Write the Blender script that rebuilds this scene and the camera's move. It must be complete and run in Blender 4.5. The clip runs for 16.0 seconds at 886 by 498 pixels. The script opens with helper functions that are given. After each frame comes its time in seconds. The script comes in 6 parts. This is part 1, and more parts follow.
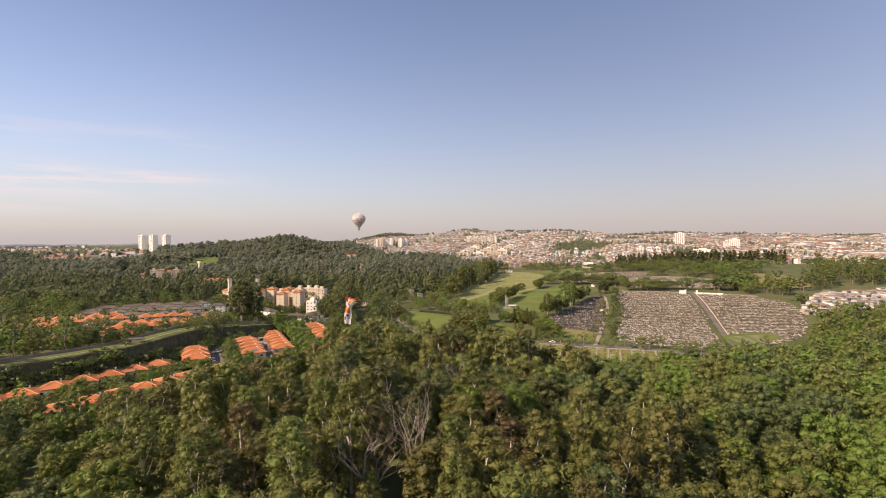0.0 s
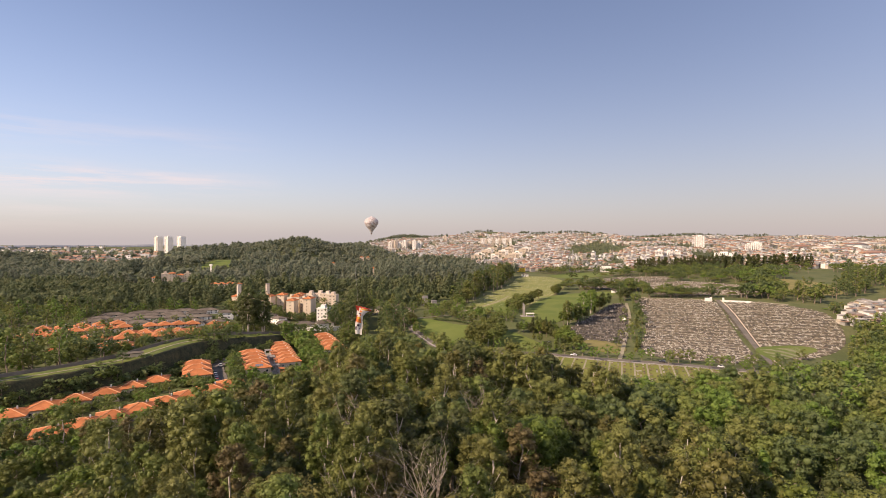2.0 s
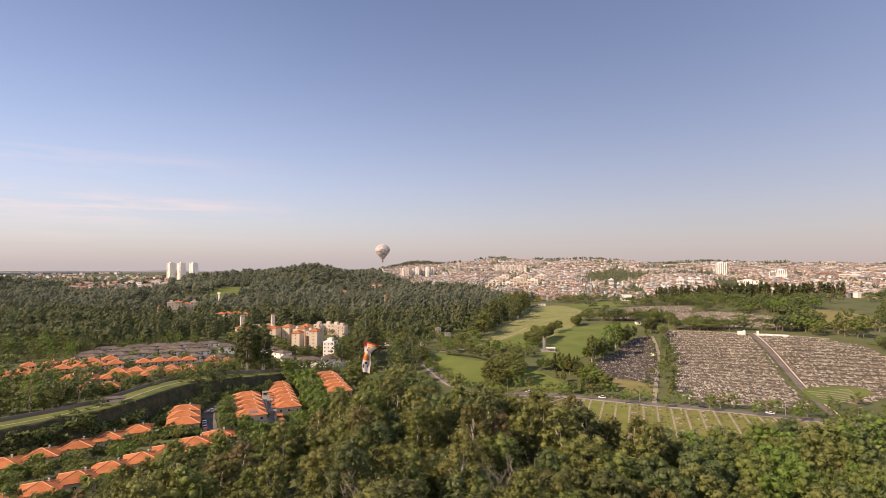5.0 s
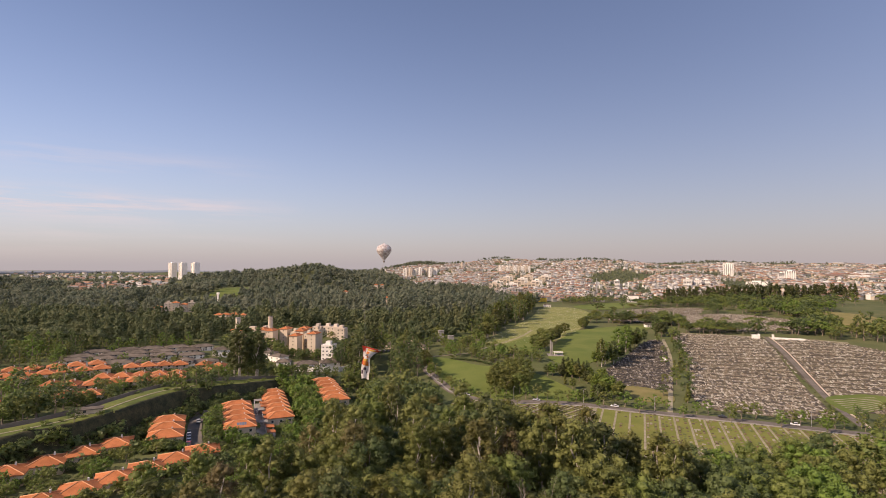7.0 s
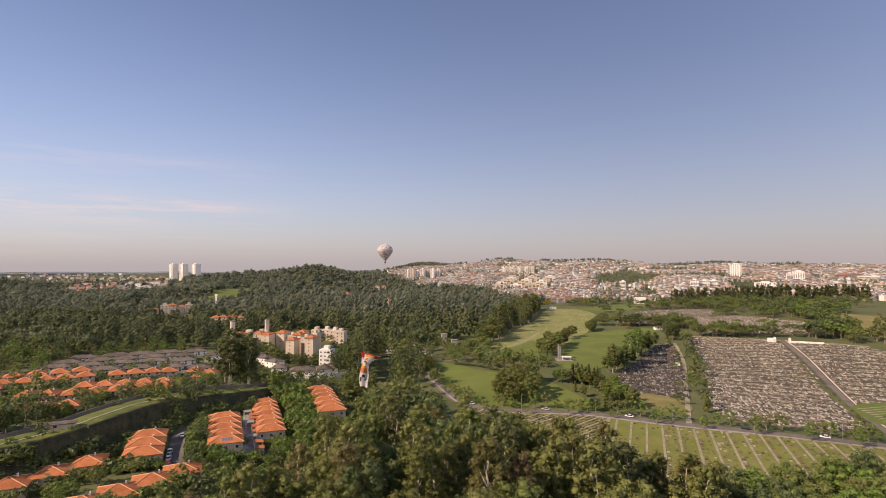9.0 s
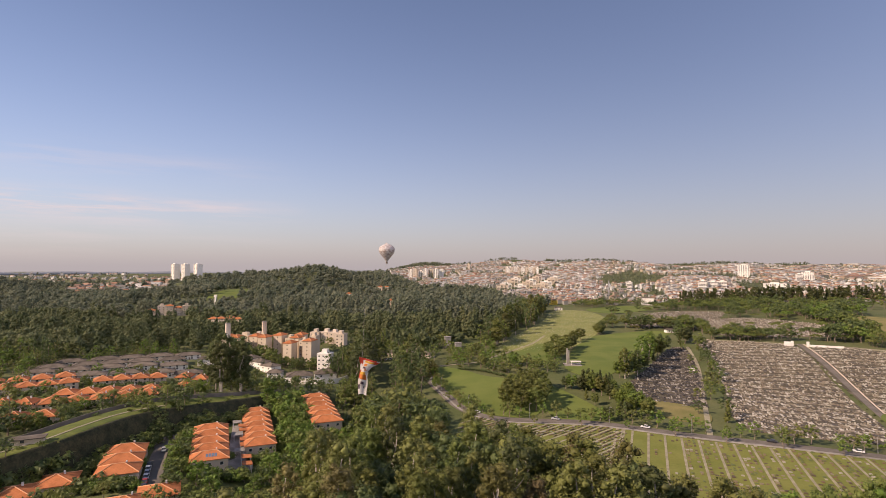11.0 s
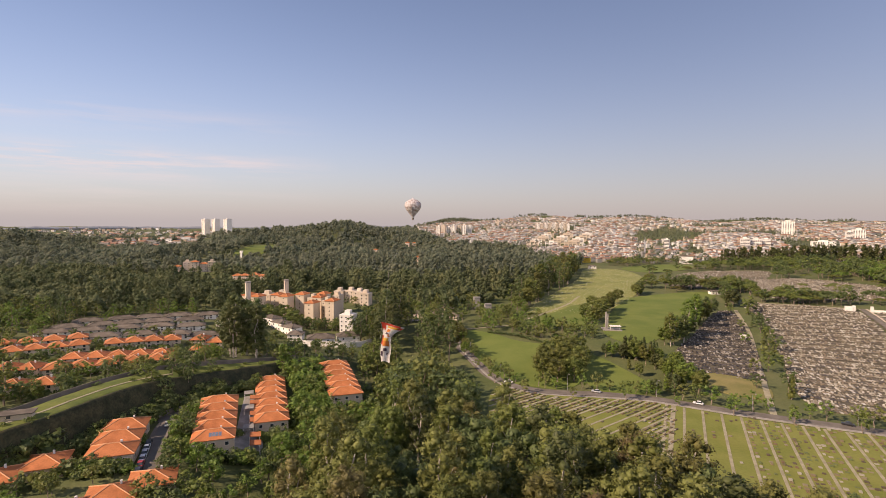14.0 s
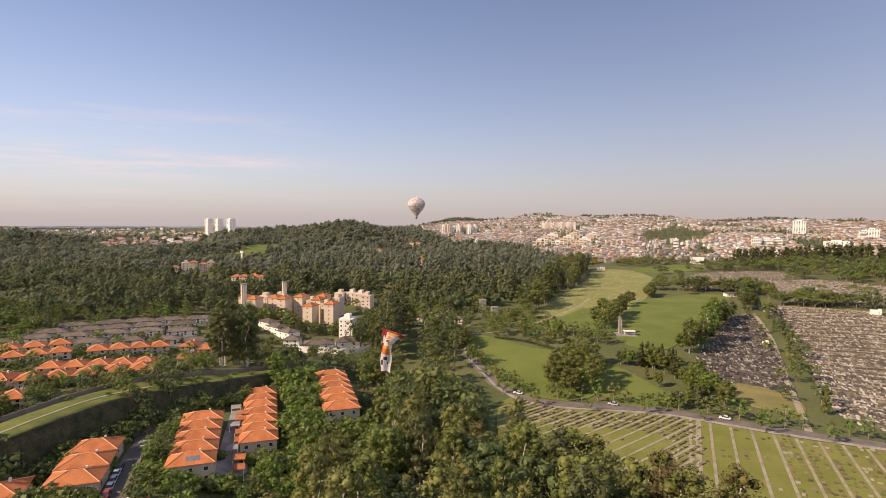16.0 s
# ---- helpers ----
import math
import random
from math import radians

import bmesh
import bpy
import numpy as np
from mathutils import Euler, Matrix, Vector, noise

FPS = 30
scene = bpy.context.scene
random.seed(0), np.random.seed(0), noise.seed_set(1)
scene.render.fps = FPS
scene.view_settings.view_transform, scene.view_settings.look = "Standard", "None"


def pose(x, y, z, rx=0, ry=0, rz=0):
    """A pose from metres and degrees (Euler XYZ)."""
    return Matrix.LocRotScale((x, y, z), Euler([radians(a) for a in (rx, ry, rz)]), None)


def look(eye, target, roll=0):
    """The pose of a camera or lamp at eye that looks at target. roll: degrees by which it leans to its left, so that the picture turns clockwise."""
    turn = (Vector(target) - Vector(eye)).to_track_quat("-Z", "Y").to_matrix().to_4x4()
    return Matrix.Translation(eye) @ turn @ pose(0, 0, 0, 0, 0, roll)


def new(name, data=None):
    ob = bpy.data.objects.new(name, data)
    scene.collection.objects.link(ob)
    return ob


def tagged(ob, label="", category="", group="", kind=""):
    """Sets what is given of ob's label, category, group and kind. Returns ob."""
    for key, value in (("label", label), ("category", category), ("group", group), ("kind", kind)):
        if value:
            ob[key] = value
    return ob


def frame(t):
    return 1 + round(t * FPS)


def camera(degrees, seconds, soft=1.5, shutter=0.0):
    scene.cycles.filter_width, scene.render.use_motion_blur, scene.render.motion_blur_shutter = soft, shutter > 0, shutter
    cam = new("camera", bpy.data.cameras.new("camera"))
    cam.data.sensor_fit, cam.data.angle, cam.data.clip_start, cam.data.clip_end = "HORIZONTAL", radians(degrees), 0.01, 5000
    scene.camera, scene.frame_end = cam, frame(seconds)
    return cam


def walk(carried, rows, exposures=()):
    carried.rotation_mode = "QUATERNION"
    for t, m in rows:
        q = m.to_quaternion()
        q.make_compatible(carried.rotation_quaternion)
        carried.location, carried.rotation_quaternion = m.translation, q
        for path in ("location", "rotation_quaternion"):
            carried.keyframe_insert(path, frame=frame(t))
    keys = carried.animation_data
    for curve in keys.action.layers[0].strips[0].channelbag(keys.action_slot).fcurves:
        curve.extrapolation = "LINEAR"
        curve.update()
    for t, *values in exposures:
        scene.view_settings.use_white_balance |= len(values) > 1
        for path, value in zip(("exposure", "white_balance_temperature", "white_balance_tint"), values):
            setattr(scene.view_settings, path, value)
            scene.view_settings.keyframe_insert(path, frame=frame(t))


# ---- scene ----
cam = camera(79.06, 16.0, soft=0.72)
# seconds; metres right, ahead, up; degrees of yaw, pitch and roll
ROWS = [
    (0, 0.01, 0.0, 62.01, -0.0, -0.999, -0.15),
    (0.5, -0.27, 4.33, 62.96, 0.04, -0.97, -0.116),
    (1, -0.55, 8.69, 63.9, 0.292, -0.936, -0.081),
    (1.5, -0.84, 13.09, 64.84, 0.873, -0.905, -0.051),
    (2, -1.16, 17.51, 65.74, 1.462, -0.897, -0.02),
    (2.5, -1.48, 21.93, 66.53, 1.864, -0.865, 0.002),
    (3, -1.82, 26.32, 67.2, 2.21, -0.876, 0.109),
    (3.5, -2.16, 30.71, 67.81, 2.413, -0.948, 0.116),
    (3.9, -2.44, 34.19, 68.32, 2.54, -0.98, 0.13),
    (4, -2.51, 35.06, 68.44, 2.589, 1.631, 0.126),
    (6.5, -3.59, 55.74, 68.61, 3.102, 1.917, 0.149),
    (7, -3.93, 60.17, 68.72, 3.176, 1.886, 0.145),
    (7.5, -4.24, 64.63, 68.8, 3.262, 1.918, 0.164),
    (8, -4.52, 69.06, 68.84, 3.335, 1.931, 0.133),
    (8.5, -4.78, 73.47, 68.85, 3.418, 1.958, 0.089),
    (11, -6.22, 94.51, 68.97, 3.826, 2.001, 0.138),
    (11.2, -6.35, 96.3, 69.0, 5.3, 2.0, 0.145),
    (11.5, -6.56, 99.01, 69.05, 5.569, 2.001, 0.145),
    (12, -6.95, 103.53, 69.12, 5.961, 1.881, 0.165),
    (12.5, -7.44, 108.05, 69.26, 6.256, 0.583, 0.208),
    (13, -7.98, 112.57, 69.47, 6.463, -1.594, 0.263),
    (13.5, -8.55, 117.08, 69.67, 6.638, -2.725, 0.283),
    (14, -9.12, 121.54, 69.79, 6.784, -2.74, 0.287),
    (14.5, -9.68, 125.91, 69.8, 6.93, -2.716, 0.318),
    (15, -10.2, 130.22, 69.77, 7.064, -2.709, 0.279),
    (15.5, -10.71, 134.56, 69.72, 7.161, -2.74, 0.237),
    (16, -11.21, 139.0, 69.69, 7.272, -2.793, 0.268),
]
walk(cam, [(t, pose(x, y, z, 0, 0, yaw) @ pose(0, 0, 0, 90 + pitch) @ pose(0, 0, 0, 0, 0, roll)) for t, x, y, z, yaw, pitch, roll in ROWS],
     [(0.0, 0.44, 7050, 25), (3.9, 0.43, 7050, 25), (4.0, 0.5, 7200, 28), (6.5, 0.2, 6880, 27), (12.0, 0.19, 6880, 27), (13.5, 0.26, 7080, 26), (16.0, 0.35, 7080, 26)])

# ---- light ----
SUN_TO = Vector((-0.72, -0.42, 0.55)).normalized()
world = bpy.data.worlds.new("sky")
scene.world = world
world.use_nodes = True
wn, wl = world.node_tree.nodes, world.node_tree.links
wn.clear()
sky = wn.new("ShaderNodeTexSky")
sky.sky_type, sky.sun_disc = "NISHITA", False
sky.sun_elevation = math.asin(SUN_TO.z)
sky.sun_rotation = -math.atan2(SUN_TO.x, SUN_TO.y)
sky.altitude, sky.air_density, sky.dust_density, sky.ozone_density = 700, 1.0, 1.6, 2.0
back = wn.new("ShaderNodeBackground")
back.inputs["Strength"].default_value = 0.111
wout = wn.new("ShaderNodeOutputWorld")
# thin haze that thickens towards the horizon, and faint cirrus
way = wn.new("ShaderNodeTexCoord")
axes = wn.new("ShaderNodeSeparateXYZ")
wl.new(way.outputs["Generated"], axes.inputs[0])


def node(op, a, b=0.0):
    k = wn.new("ShaderNodeMath")
    k.operation, k.use_clamp = op, False
    for i, v in enumerate((a, b)):
        if isinstance(v, (int, float)):
            k.inputs[i].default_value = v
        else:
            wl.new(v, k.inputs[i])
    return k.outputs[0]


height = node("MAXIMUM", axes.outputs["Z"], 0.0)
veil = node("MULTIPLY", node("POWER", 2.718, node("MULTIPLY", height, -7.5)), 0.86)
hazy = wn.new("ShaderNodeMix")
hazy.data_type = "RGBA"
wl.new(veil, hazy.inputs["Factor"])
wl.new(sky.outputs[0], hazy.inputs["A"])
hazy.inputs["B"].default_value = (3.45, 3.38, 3.4, 1)
stretch = wn.new("ShaderNodeMapping")
stretch.inputs["Scale"].default_value = (2.0, 2.0, 24.0)
stretch.inputs["Rotation"].default_value = (0.0, 0.05, 0.0)
wl.new(way.outputs["Generated"], stretch.inputs["Vector"])
wisps = wn.new("ShaderNodeTexNoise")
wisps.inputs["Scale"].default_value, wisps.inputs["Detail"].default_value, wisps.inputs["Roughness"].default_value = 1.9, 7.0, 0.62
wl.new(stretch.outputs[0], wisps.inputs["Vector"])


def band(at, wide, amount):
    off = node("DIVIDE", node("SUBTRACT", axes.outputs["Z"], at), wide)
    return node("MULTIPLY", node("POWER", 2.718, node("MULTIPLY", node("MULTIPLY", off, off), -1.0)), amount)


sunward = node("MINIMUM", node("MAXIMUM", node("MULTIPLY", node("SUBTRACT", node("MULTIPLY", axes.outputs["X"], -1.0), 0.3), 3.2), 0.0), 1.0)
layers = node("ADD", node("ADD", band(0.096, 0.017, 1.9), band(0.165, 0.02, 0.42)), band(0.05, 0.03, 0.3))
cloud = node("MULTIPLY", node("MAXIMUM", node("SUBTRACT", wisps.outputs["Fac"], 0.44), 0.0), sunward)
cloud = node("MINIMUM", node("MULTIPLY", node("MULTIPLY", cloud, layers), 3.4), 0.55)
clouded = wn.new("ShaderNodeMix")
clouded.data_type = "RGBA"
wl.new(cloud, clouded.inputs["Factor"])
wl.new(hazy.outputs["Result"], clouded.inputs["A"])
clouded.inputs["B"].default_value = (5.9, 5.45, 5.25, 1)
wl.new(clouded.outputs["Result"], back.inputs[0])
wl.new(back.outputs[0], wout.inputs[0])

sun = new("sun", bpy.data.lights.new("sun", "SUN"))
sun.data.energy, sun.data.angle, sun.data.color = 5.2, radians(0.6), (1.0, 0.86, 0.66)
sun.matrix_world = look((0, 0, 300), Vector((0, 0, 300)) - SUN_TO)

# ---- materials ----
MATS = {}


def material(name, colours, scale=1.0, rough=0.8, grain=0.0, grain_scale=8.0, bump=0.0, island=0.0, per_object=0.0, metal=0.0, leaf=0.0, hue_noise=0.0, hue_scale=0.05, spec=0.3):
    """A surface whose colour wanders between two tones at one scale, with finer grain, relief and variation from piece to piece."""
    if name in MATS:
        return MATS[name]
    m = bpy.data.materials.new(name)
    m.use_nodes = True
    nt = m.node_tree
    n, l = nt.nodes, nt.links
    bsdf = n["Principled BSDF"]
    bsdf.inputs["Roughness"].default_value = rough
    bsdf.inputs["Metallic"].default_value = metal
    bsdf.inputs["Specular IOR Level"].default_value = spec
    geo = n.new("ShaderNodeNewGeometry")
    wide = n.new("ShaderNodeTexNoise")
    wide.inputs["Scale"].default_value, wide.inputs["Detail"].default_value = scale, 3.0
    l.new(geo.outputs["Position"], wide.inputs["Vector"])
    mix = n.new("ShaderNodeValToRGB")
    mix.color_ramp.elements[0].position, mix.color_ramp.elements[1].position = 0.35, 0.65
    mix.color_ramp.elements[0].color = (*colours[0], 1)
    mix.color_ramp.elements[1].color = (*colours[1], 1)
    l.new(wide.outputs["Fac"], mix.inputs["Fac"])
    colour, value = mix.outputs["Color"], None
    hsv = n.new("ShaderNodeHueSaturation")
    l.new(colour, hsv.inputs["Color"])
    terms = []
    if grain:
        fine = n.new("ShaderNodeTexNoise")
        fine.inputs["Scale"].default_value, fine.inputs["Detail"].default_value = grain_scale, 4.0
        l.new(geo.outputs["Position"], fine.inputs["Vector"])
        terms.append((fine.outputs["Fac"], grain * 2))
    if island:
        terms.append((geo.outputs["Random Per Island"], island))
    if per_object:
        info = n.new("ShaderNodeObjectInfo")
        terms.append((info.outputs["Random"], per_object))
    total = None
    for out, amount in terms:
        k = n.new("ShaderNodeMath")
        k.operation = "MULTIPLY_ADD"
        l.new(out, k.inputs[0])
        k.inputs[1].default_value = amount
        if total is None:
            k.inputs[2].default_value = 1 - sum(a for _, a in terms) / 2
        else:
            l.new(total, k.inputs[2])
        total = k.outputs[0]
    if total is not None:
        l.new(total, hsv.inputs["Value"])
    if hue_noise or (per_object and leaf):
        h = n.new("ShaderNodeMath")
        h.operation = "MULTIPLY_ADD"
        if per_object and leaf:
            l.new(info.outputs["Random"], h.inputs[0])
        else:
            hn = n.new("ShaderNodeTexNoise")
            hn.inputs["Scale"].default_value = hue_scale
            l.new(geo.outputs["Position"], hn.inputs["Vector"])
            l.new(hn.outputs["Fac"], h.inputs[0])
        amount = hue_noise or 0.04
        h.inputs[1].default_value, h.inputs[2].default_value = amount, 0.5 - amount / 2
        l.new(h.outputs[0], hsv.inputs["Hue"])
    colour = hsv.outputs["Color"]
    l.new(colour, bsdf.inputs["Base Color"])
    if bump:
        b = n.new("ShaderNodeBump")
        b.inputs["Strength"].default_value, b.inputs["Distance"].default_value = (1.0 if leaf else 0.6), bump
        tex = n.new("ShaderNodeTexNoise")
        tex.inputs["Scale"].default_value, tex.inputs["Detail"].default_value = grain_scale, 5.0
        l.new(geo.outputs["Position"], tex.inputs["Vector"])
        l.new(tex.outputs["Fac"], b.inputs["Height"])
        l.new(b.outputs["Normal"], bsdf.inputs["Normal"])
    if leaf:
        tr = n.new("ShaderNodeBsdfTranslucent")
        l.new(colour, tr.inputs["Color"])
        ms = n.new("ShaderNodeMixShader")
        ms.inputs[0].default_value = leaf
        l.new(bsdf.outputs[0], ms.inputs[1])
        l.new(tr.outputs[0], ms.inputs[2])
        l.new(ms.outputs[0], n["Material Output"].inputs[0])
    MATS[name] = m
    return m


# grain mottles the leaf colour dark and light, painting in shaded gaps between leaves
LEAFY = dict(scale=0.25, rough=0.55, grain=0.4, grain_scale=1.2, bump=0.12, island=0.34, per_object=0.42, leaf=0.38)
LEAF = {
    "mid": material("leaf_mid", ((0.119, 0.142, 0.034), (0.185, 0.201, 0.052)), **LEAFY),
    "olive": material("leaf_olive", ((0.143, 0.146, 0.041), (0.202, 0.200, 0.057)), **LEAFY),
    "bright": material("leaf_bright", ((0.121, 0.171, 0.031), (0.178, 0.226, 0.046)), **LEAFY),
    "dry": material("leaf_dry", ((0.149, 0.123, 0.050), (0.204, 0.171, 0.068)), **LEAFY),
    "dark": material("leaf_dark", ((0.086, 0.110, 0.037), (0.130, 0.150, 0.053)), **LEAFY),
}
# far trees: distance haze is mixed into the leaf colour, paler and bluer
HAZED_LEAF = material("leaf_hazed", ((0.128, 0.158, 0.102), (0.24, 0.257, 0.166)), 0.045, 0.6, grain=0.35, grain_scale=0.5, bump=0.3, island=0.14, hue_noise=0.06, hue_scale=0.012, leaf=0.45)
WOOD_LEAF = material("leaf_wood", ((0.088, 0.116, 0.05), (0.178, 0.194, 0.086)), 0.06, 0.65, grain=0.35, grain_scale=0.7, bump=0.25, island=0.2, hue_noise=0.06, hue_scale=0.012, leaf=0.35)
BARK = material("bark", ((0.16, 0.12, 0.085), (0.28, 0.23, 0.18)), 1.5, 0.9, grain=0.2, bump=0.02)
PALE_BARK = material("pale_bark", ((0.36, 0.31, 0.25), (0.5, 0.45, 0.38)), 1.2, 0.9, grain=0.2, bump=0.02)
DEAD_BARK = material("dead_bark", ((0.2, 0.165, 0.125), (0.3, 0.26, 0.21)), 1.2, 0.95, grain=0.25, bump=0.02)
SOIL = material("ground_cover", ((0.08, 0.1, 0.032), (0.125, 0.13, 0.05)), 0.03, 0.95, grain=0.3, grain_scale=0.6, bump=0.3)
BURIAL_GRASS = material("burial_grass", ((0.145, 0.162, 0.03), (0.19, 0.196, 0.046)), 0.08, 0.95, grain=0.2, grain_scale=0.9, bump=0.05, hue_noise=0.03, hue_scale=0.06)
GRASS = material("mown_grass", ((0.1, 0.14, 0.024), (0.14, 0.172, 0.036)), 0.05, 0.95, grain=0.15, grain_scale=1.2, bump=0.05)
TERRACE_GRASS = material("rough_grass", ((0.075, 0.105, 0.022), (0.14, 0.16, 0.035)), 0.12, 0.95, grain=0.3, grain_scale=0.8, bump=0.1)
DRY_GRASS = material("dry_grass", ((0.17, 0.16, 0.05), (0.24, 0.2, 0.075)), 0.08, 0.95, grain=0.2, grain_scale=1.2, bump=0.05)
ASPHALT = material("asphalt", ((0.13, 0.113, 0.094), (0.18, 0.158, 0.132)), 0.2, 0.9, grain=0.2, grain_scale=3)
CONCRETE = material("concrete", ((0.24, 0.22, 0.19), (0.34, 0.315, 0.28)), 0.3, 0.9, grain=0.2, grain_scale=2)
SAND = material("sandy_path", ((0.25, 0.222, 0.145), (0.34, 0.305, 0.205)), 0.3, 0.95, grain=0.2, grain_scale=2)
TERRACOTTA = material("terracotta_tiles", ((0.36, 0.122, 0.042), (0.47, 0.165, 0.06)), 0.4, 0.8, grain=0.3, grain_scale=2.5, bump=0.05, per_object=0.25)
RIDGE = material("mortared_ridge_tiles", ((0.55, 0.27, 0.13), (0.62, 0.33, 0.18)), 1.0, 0.85, grain=0.2)
GREY_TILE = material("weathered_grey_tiles", ((0.1, 0.083, 0.064), (0.165, 0.138, 0.108)), 0.3, 0.9, grain=0.3, grain_scale=2, per_object=0.3)
CREAM = material("cream_render", ((0.52, 0.43, 0.33), (0.62, 0.53, 0.42)), 0.15, 0.9, grain=0.12, grain_scale=1.5, per_object=0.15)
PINKISH = material("pinkish_render", ((0.50, 0.41, 0.30), (0.58, 0.485, 0.365)), 0.1, 0.9, grain=0.12, grain_scale=1.5, per_object=0.1)
WHITE = material("white_render", ((0.68, 0.64, 0.57), (0.78, 0.75, 0.68)), 0.2, 0.85, grain=0.12, grain_scale=1.2, per_object=0.1)
GLASS = material("dark_window_glass", ((0.03, 0.035, 0.04), (0.06, 0.065, 0.07)), 0.5, 0.15, spec=0.6)
METAL = material("galvanised_metal", ((0.4, 0.4, 0.4), (0.5, 0.5, 0.5)), 1.0, 0.45, metal=0.6)
GRAVEYARD = material("trodden_earth", ((0.075, 0.066, 0.044), (0.14, 0.118, 0.078)), 0.2, 0.95, grain=0.25, grain_scale=1.5)
IVY = material("ivy_bank", ((0.024, 0.03, 0.012), (0.06, 0.056, 0.025)), 0.35, 0.8, grain=0.8, grain_scale=1.6, bump=0.35)
SLOPE_GRASS = material("yellowed_grass", ((0.16, 0.182, 0.046), (0.225, 0.228, 0.07)), 0.06, 0.95, grain=0.3, grain_scale=0.35, bump=0.05)


# ---- shape of the land ----
def ramp(a, b, v):
    t = np.clip((v - a) / (b - a), 0, 1)
    return t * t * (3 - 2 * t)


def bell(x, y, cx, cy, rx, ry):
    return np.exp(-((x - cx) / rx) ** 2 - ((y - cy) / ry) ** 2)


CREST = [(-206, 170), (-172, 211), (-150, 240), (-142, 260), (-140.5, 276), (-138, 292), (-131, 308), (-119, 329), (-103, 362)]


def beyond_crest(x, y):
    """Metres by which a place lies behind the edge of the terrace (in front of it: minus)."""
    best = np.full(np.shape(x), 1e9)
    for (ax, ay), (bx, by) in zip(CREST, CREST[1:]):
        dx, dy = bx - ax, by - ay
        k = np.clip(((x - ax) * dx + (y - ay) * dy) / (dx * dx + dy * dy), 0, 1)
        px, py = x - ax - k * dx, y - ay - k * dy
        dist = np.hypot(px, py) * np.where(dx * py - dy * px > 0, 1, -1)
        best = np.where(np.abs(dist) < np.abs(best), dist, best)
    return best


def ground(x, y):
    """The height of the ground."""
    x, y = np.asarray(x, float), np.asarray(y, float)
    east = ramp(80, 160, x)
    z = -8 + 8 * ramp(360 + 60 * east, 500 + 120 * east, y) + 8 * ramp(480, 900, y)
    z = z + 60 * ramp(850, 2250, y) * (0.12 + 0.88 * ramp(-850, -100, x)) * (1 - 0.22 * ramp(500, 1100, x))
    z = z + 35 * ramp(2250, 3150, y) * ramp(-800, 250, x) * (1 - 0.3 * ramp(700, 1600, x))
    z = z + 8 * ramp(60, 110, -x) * (1 - ramp(360, 500, y))
    away = beyond_crest(x, y)
    z = z + 12 * ramp(-5.0, 0, away) * (1 - 0.45 * ramp(9, 42, away)) * (1 - 0.5 * ramp(-150, -105, x)) * (1 - ramp(335, 430, y) * ramp(-215, -130, x)) * (1 - ramp(430, 560, y)) * ramp(60, 90, -x)
    z = z + 2.4 * bell(x, y, -102, 290, 36, 60) - 5 * bell(x, y, -110, 460, 60, 60)
    z = z + 13 * bell(x, y, -20, 150, 55, 100)
    z = z - 6 * ramp(120, 240, x) * (1 - ramp(380, 520, y))
    z = z + 6 * bell(x, y, 290, 560, 110, 110) + 6 * ramp(300, 500, x) * ramp(550, 750, y)
    z = z + 27 * bell(x, y, -500, 1400, 210, 230) + 21 * bell(x, y, -388, 1340, 66, 150) + 16 * bell(x, y, -470, 1020, 110, 120)
    z = z + 34 * bell(x, y, -1010, 1050, 108, 200) + 13 * bell(x, y, -760, 1380, 230, 110) - 12 * bell(x, y, -200, 1250, 110, 260) + 16 * bell(x, y, -262, 2600, 110, 160)
    z = z + 5.5 * bell(x, y, -384, 738, 40, 34) + 4.5 * bell(x, y, -284, 676, 36, 24)
    z = z + 14 * np.sin(x / 310 + 1.3) * np.sin(x / 123) * ramp(2400, 3000, y)
    return z

# ---- building blocks ----


def link(name, bm, mat, parent=None, label=""):
    me = bpy.data.meshes.new(name)
    bm.to_mesh(me)
    bm.free()
    me.materials.append(mat)
    ob = new(name, me)
    if parent:
        ob.parent = parent
    if label:
        ob["label"] = label
    return ob


def mesh_object(name, verts, faces, mat, parent=None, label="", smooth=False):
    me = bpy.data.meshes.new(name)
    me.from_pydata([tuple(v) for v in verts], [], [tuple(f) for f in faces])
    me.materials.append(mat)
    if smooth:
        me.shade_smooth()
    ob = new(name, me)
    if parent:
        ob.parent = parent
    if label:
        ob["label"] = label
    return ob


def empty(name, m, label, category, group="", kind=""):
    ob = new(name)
    ob.matrix_world = m
    return tagged(ob, label, category, group, kind)


def add_box(bm, x0, x1, y0, y1, z0, z1):
    v = [bm.verts.new(c) for c in ((x0, y0, z0), (x1, y0, z0), (x1, y1, z0), (x0, y1, z0), (x0, y0, z1), (x1, y0, z1), (x1, y1, z1), (x0, y1, z1))]
    for f in ((0, 3, 2, 1), (4, 5, 6, 7), (0, 1, 5, 4), (1, 2, 6, 5), (2, 3, 7, 6), (3, 0, 4, 7)):
        bm.faces.new([v[i] for i in f])


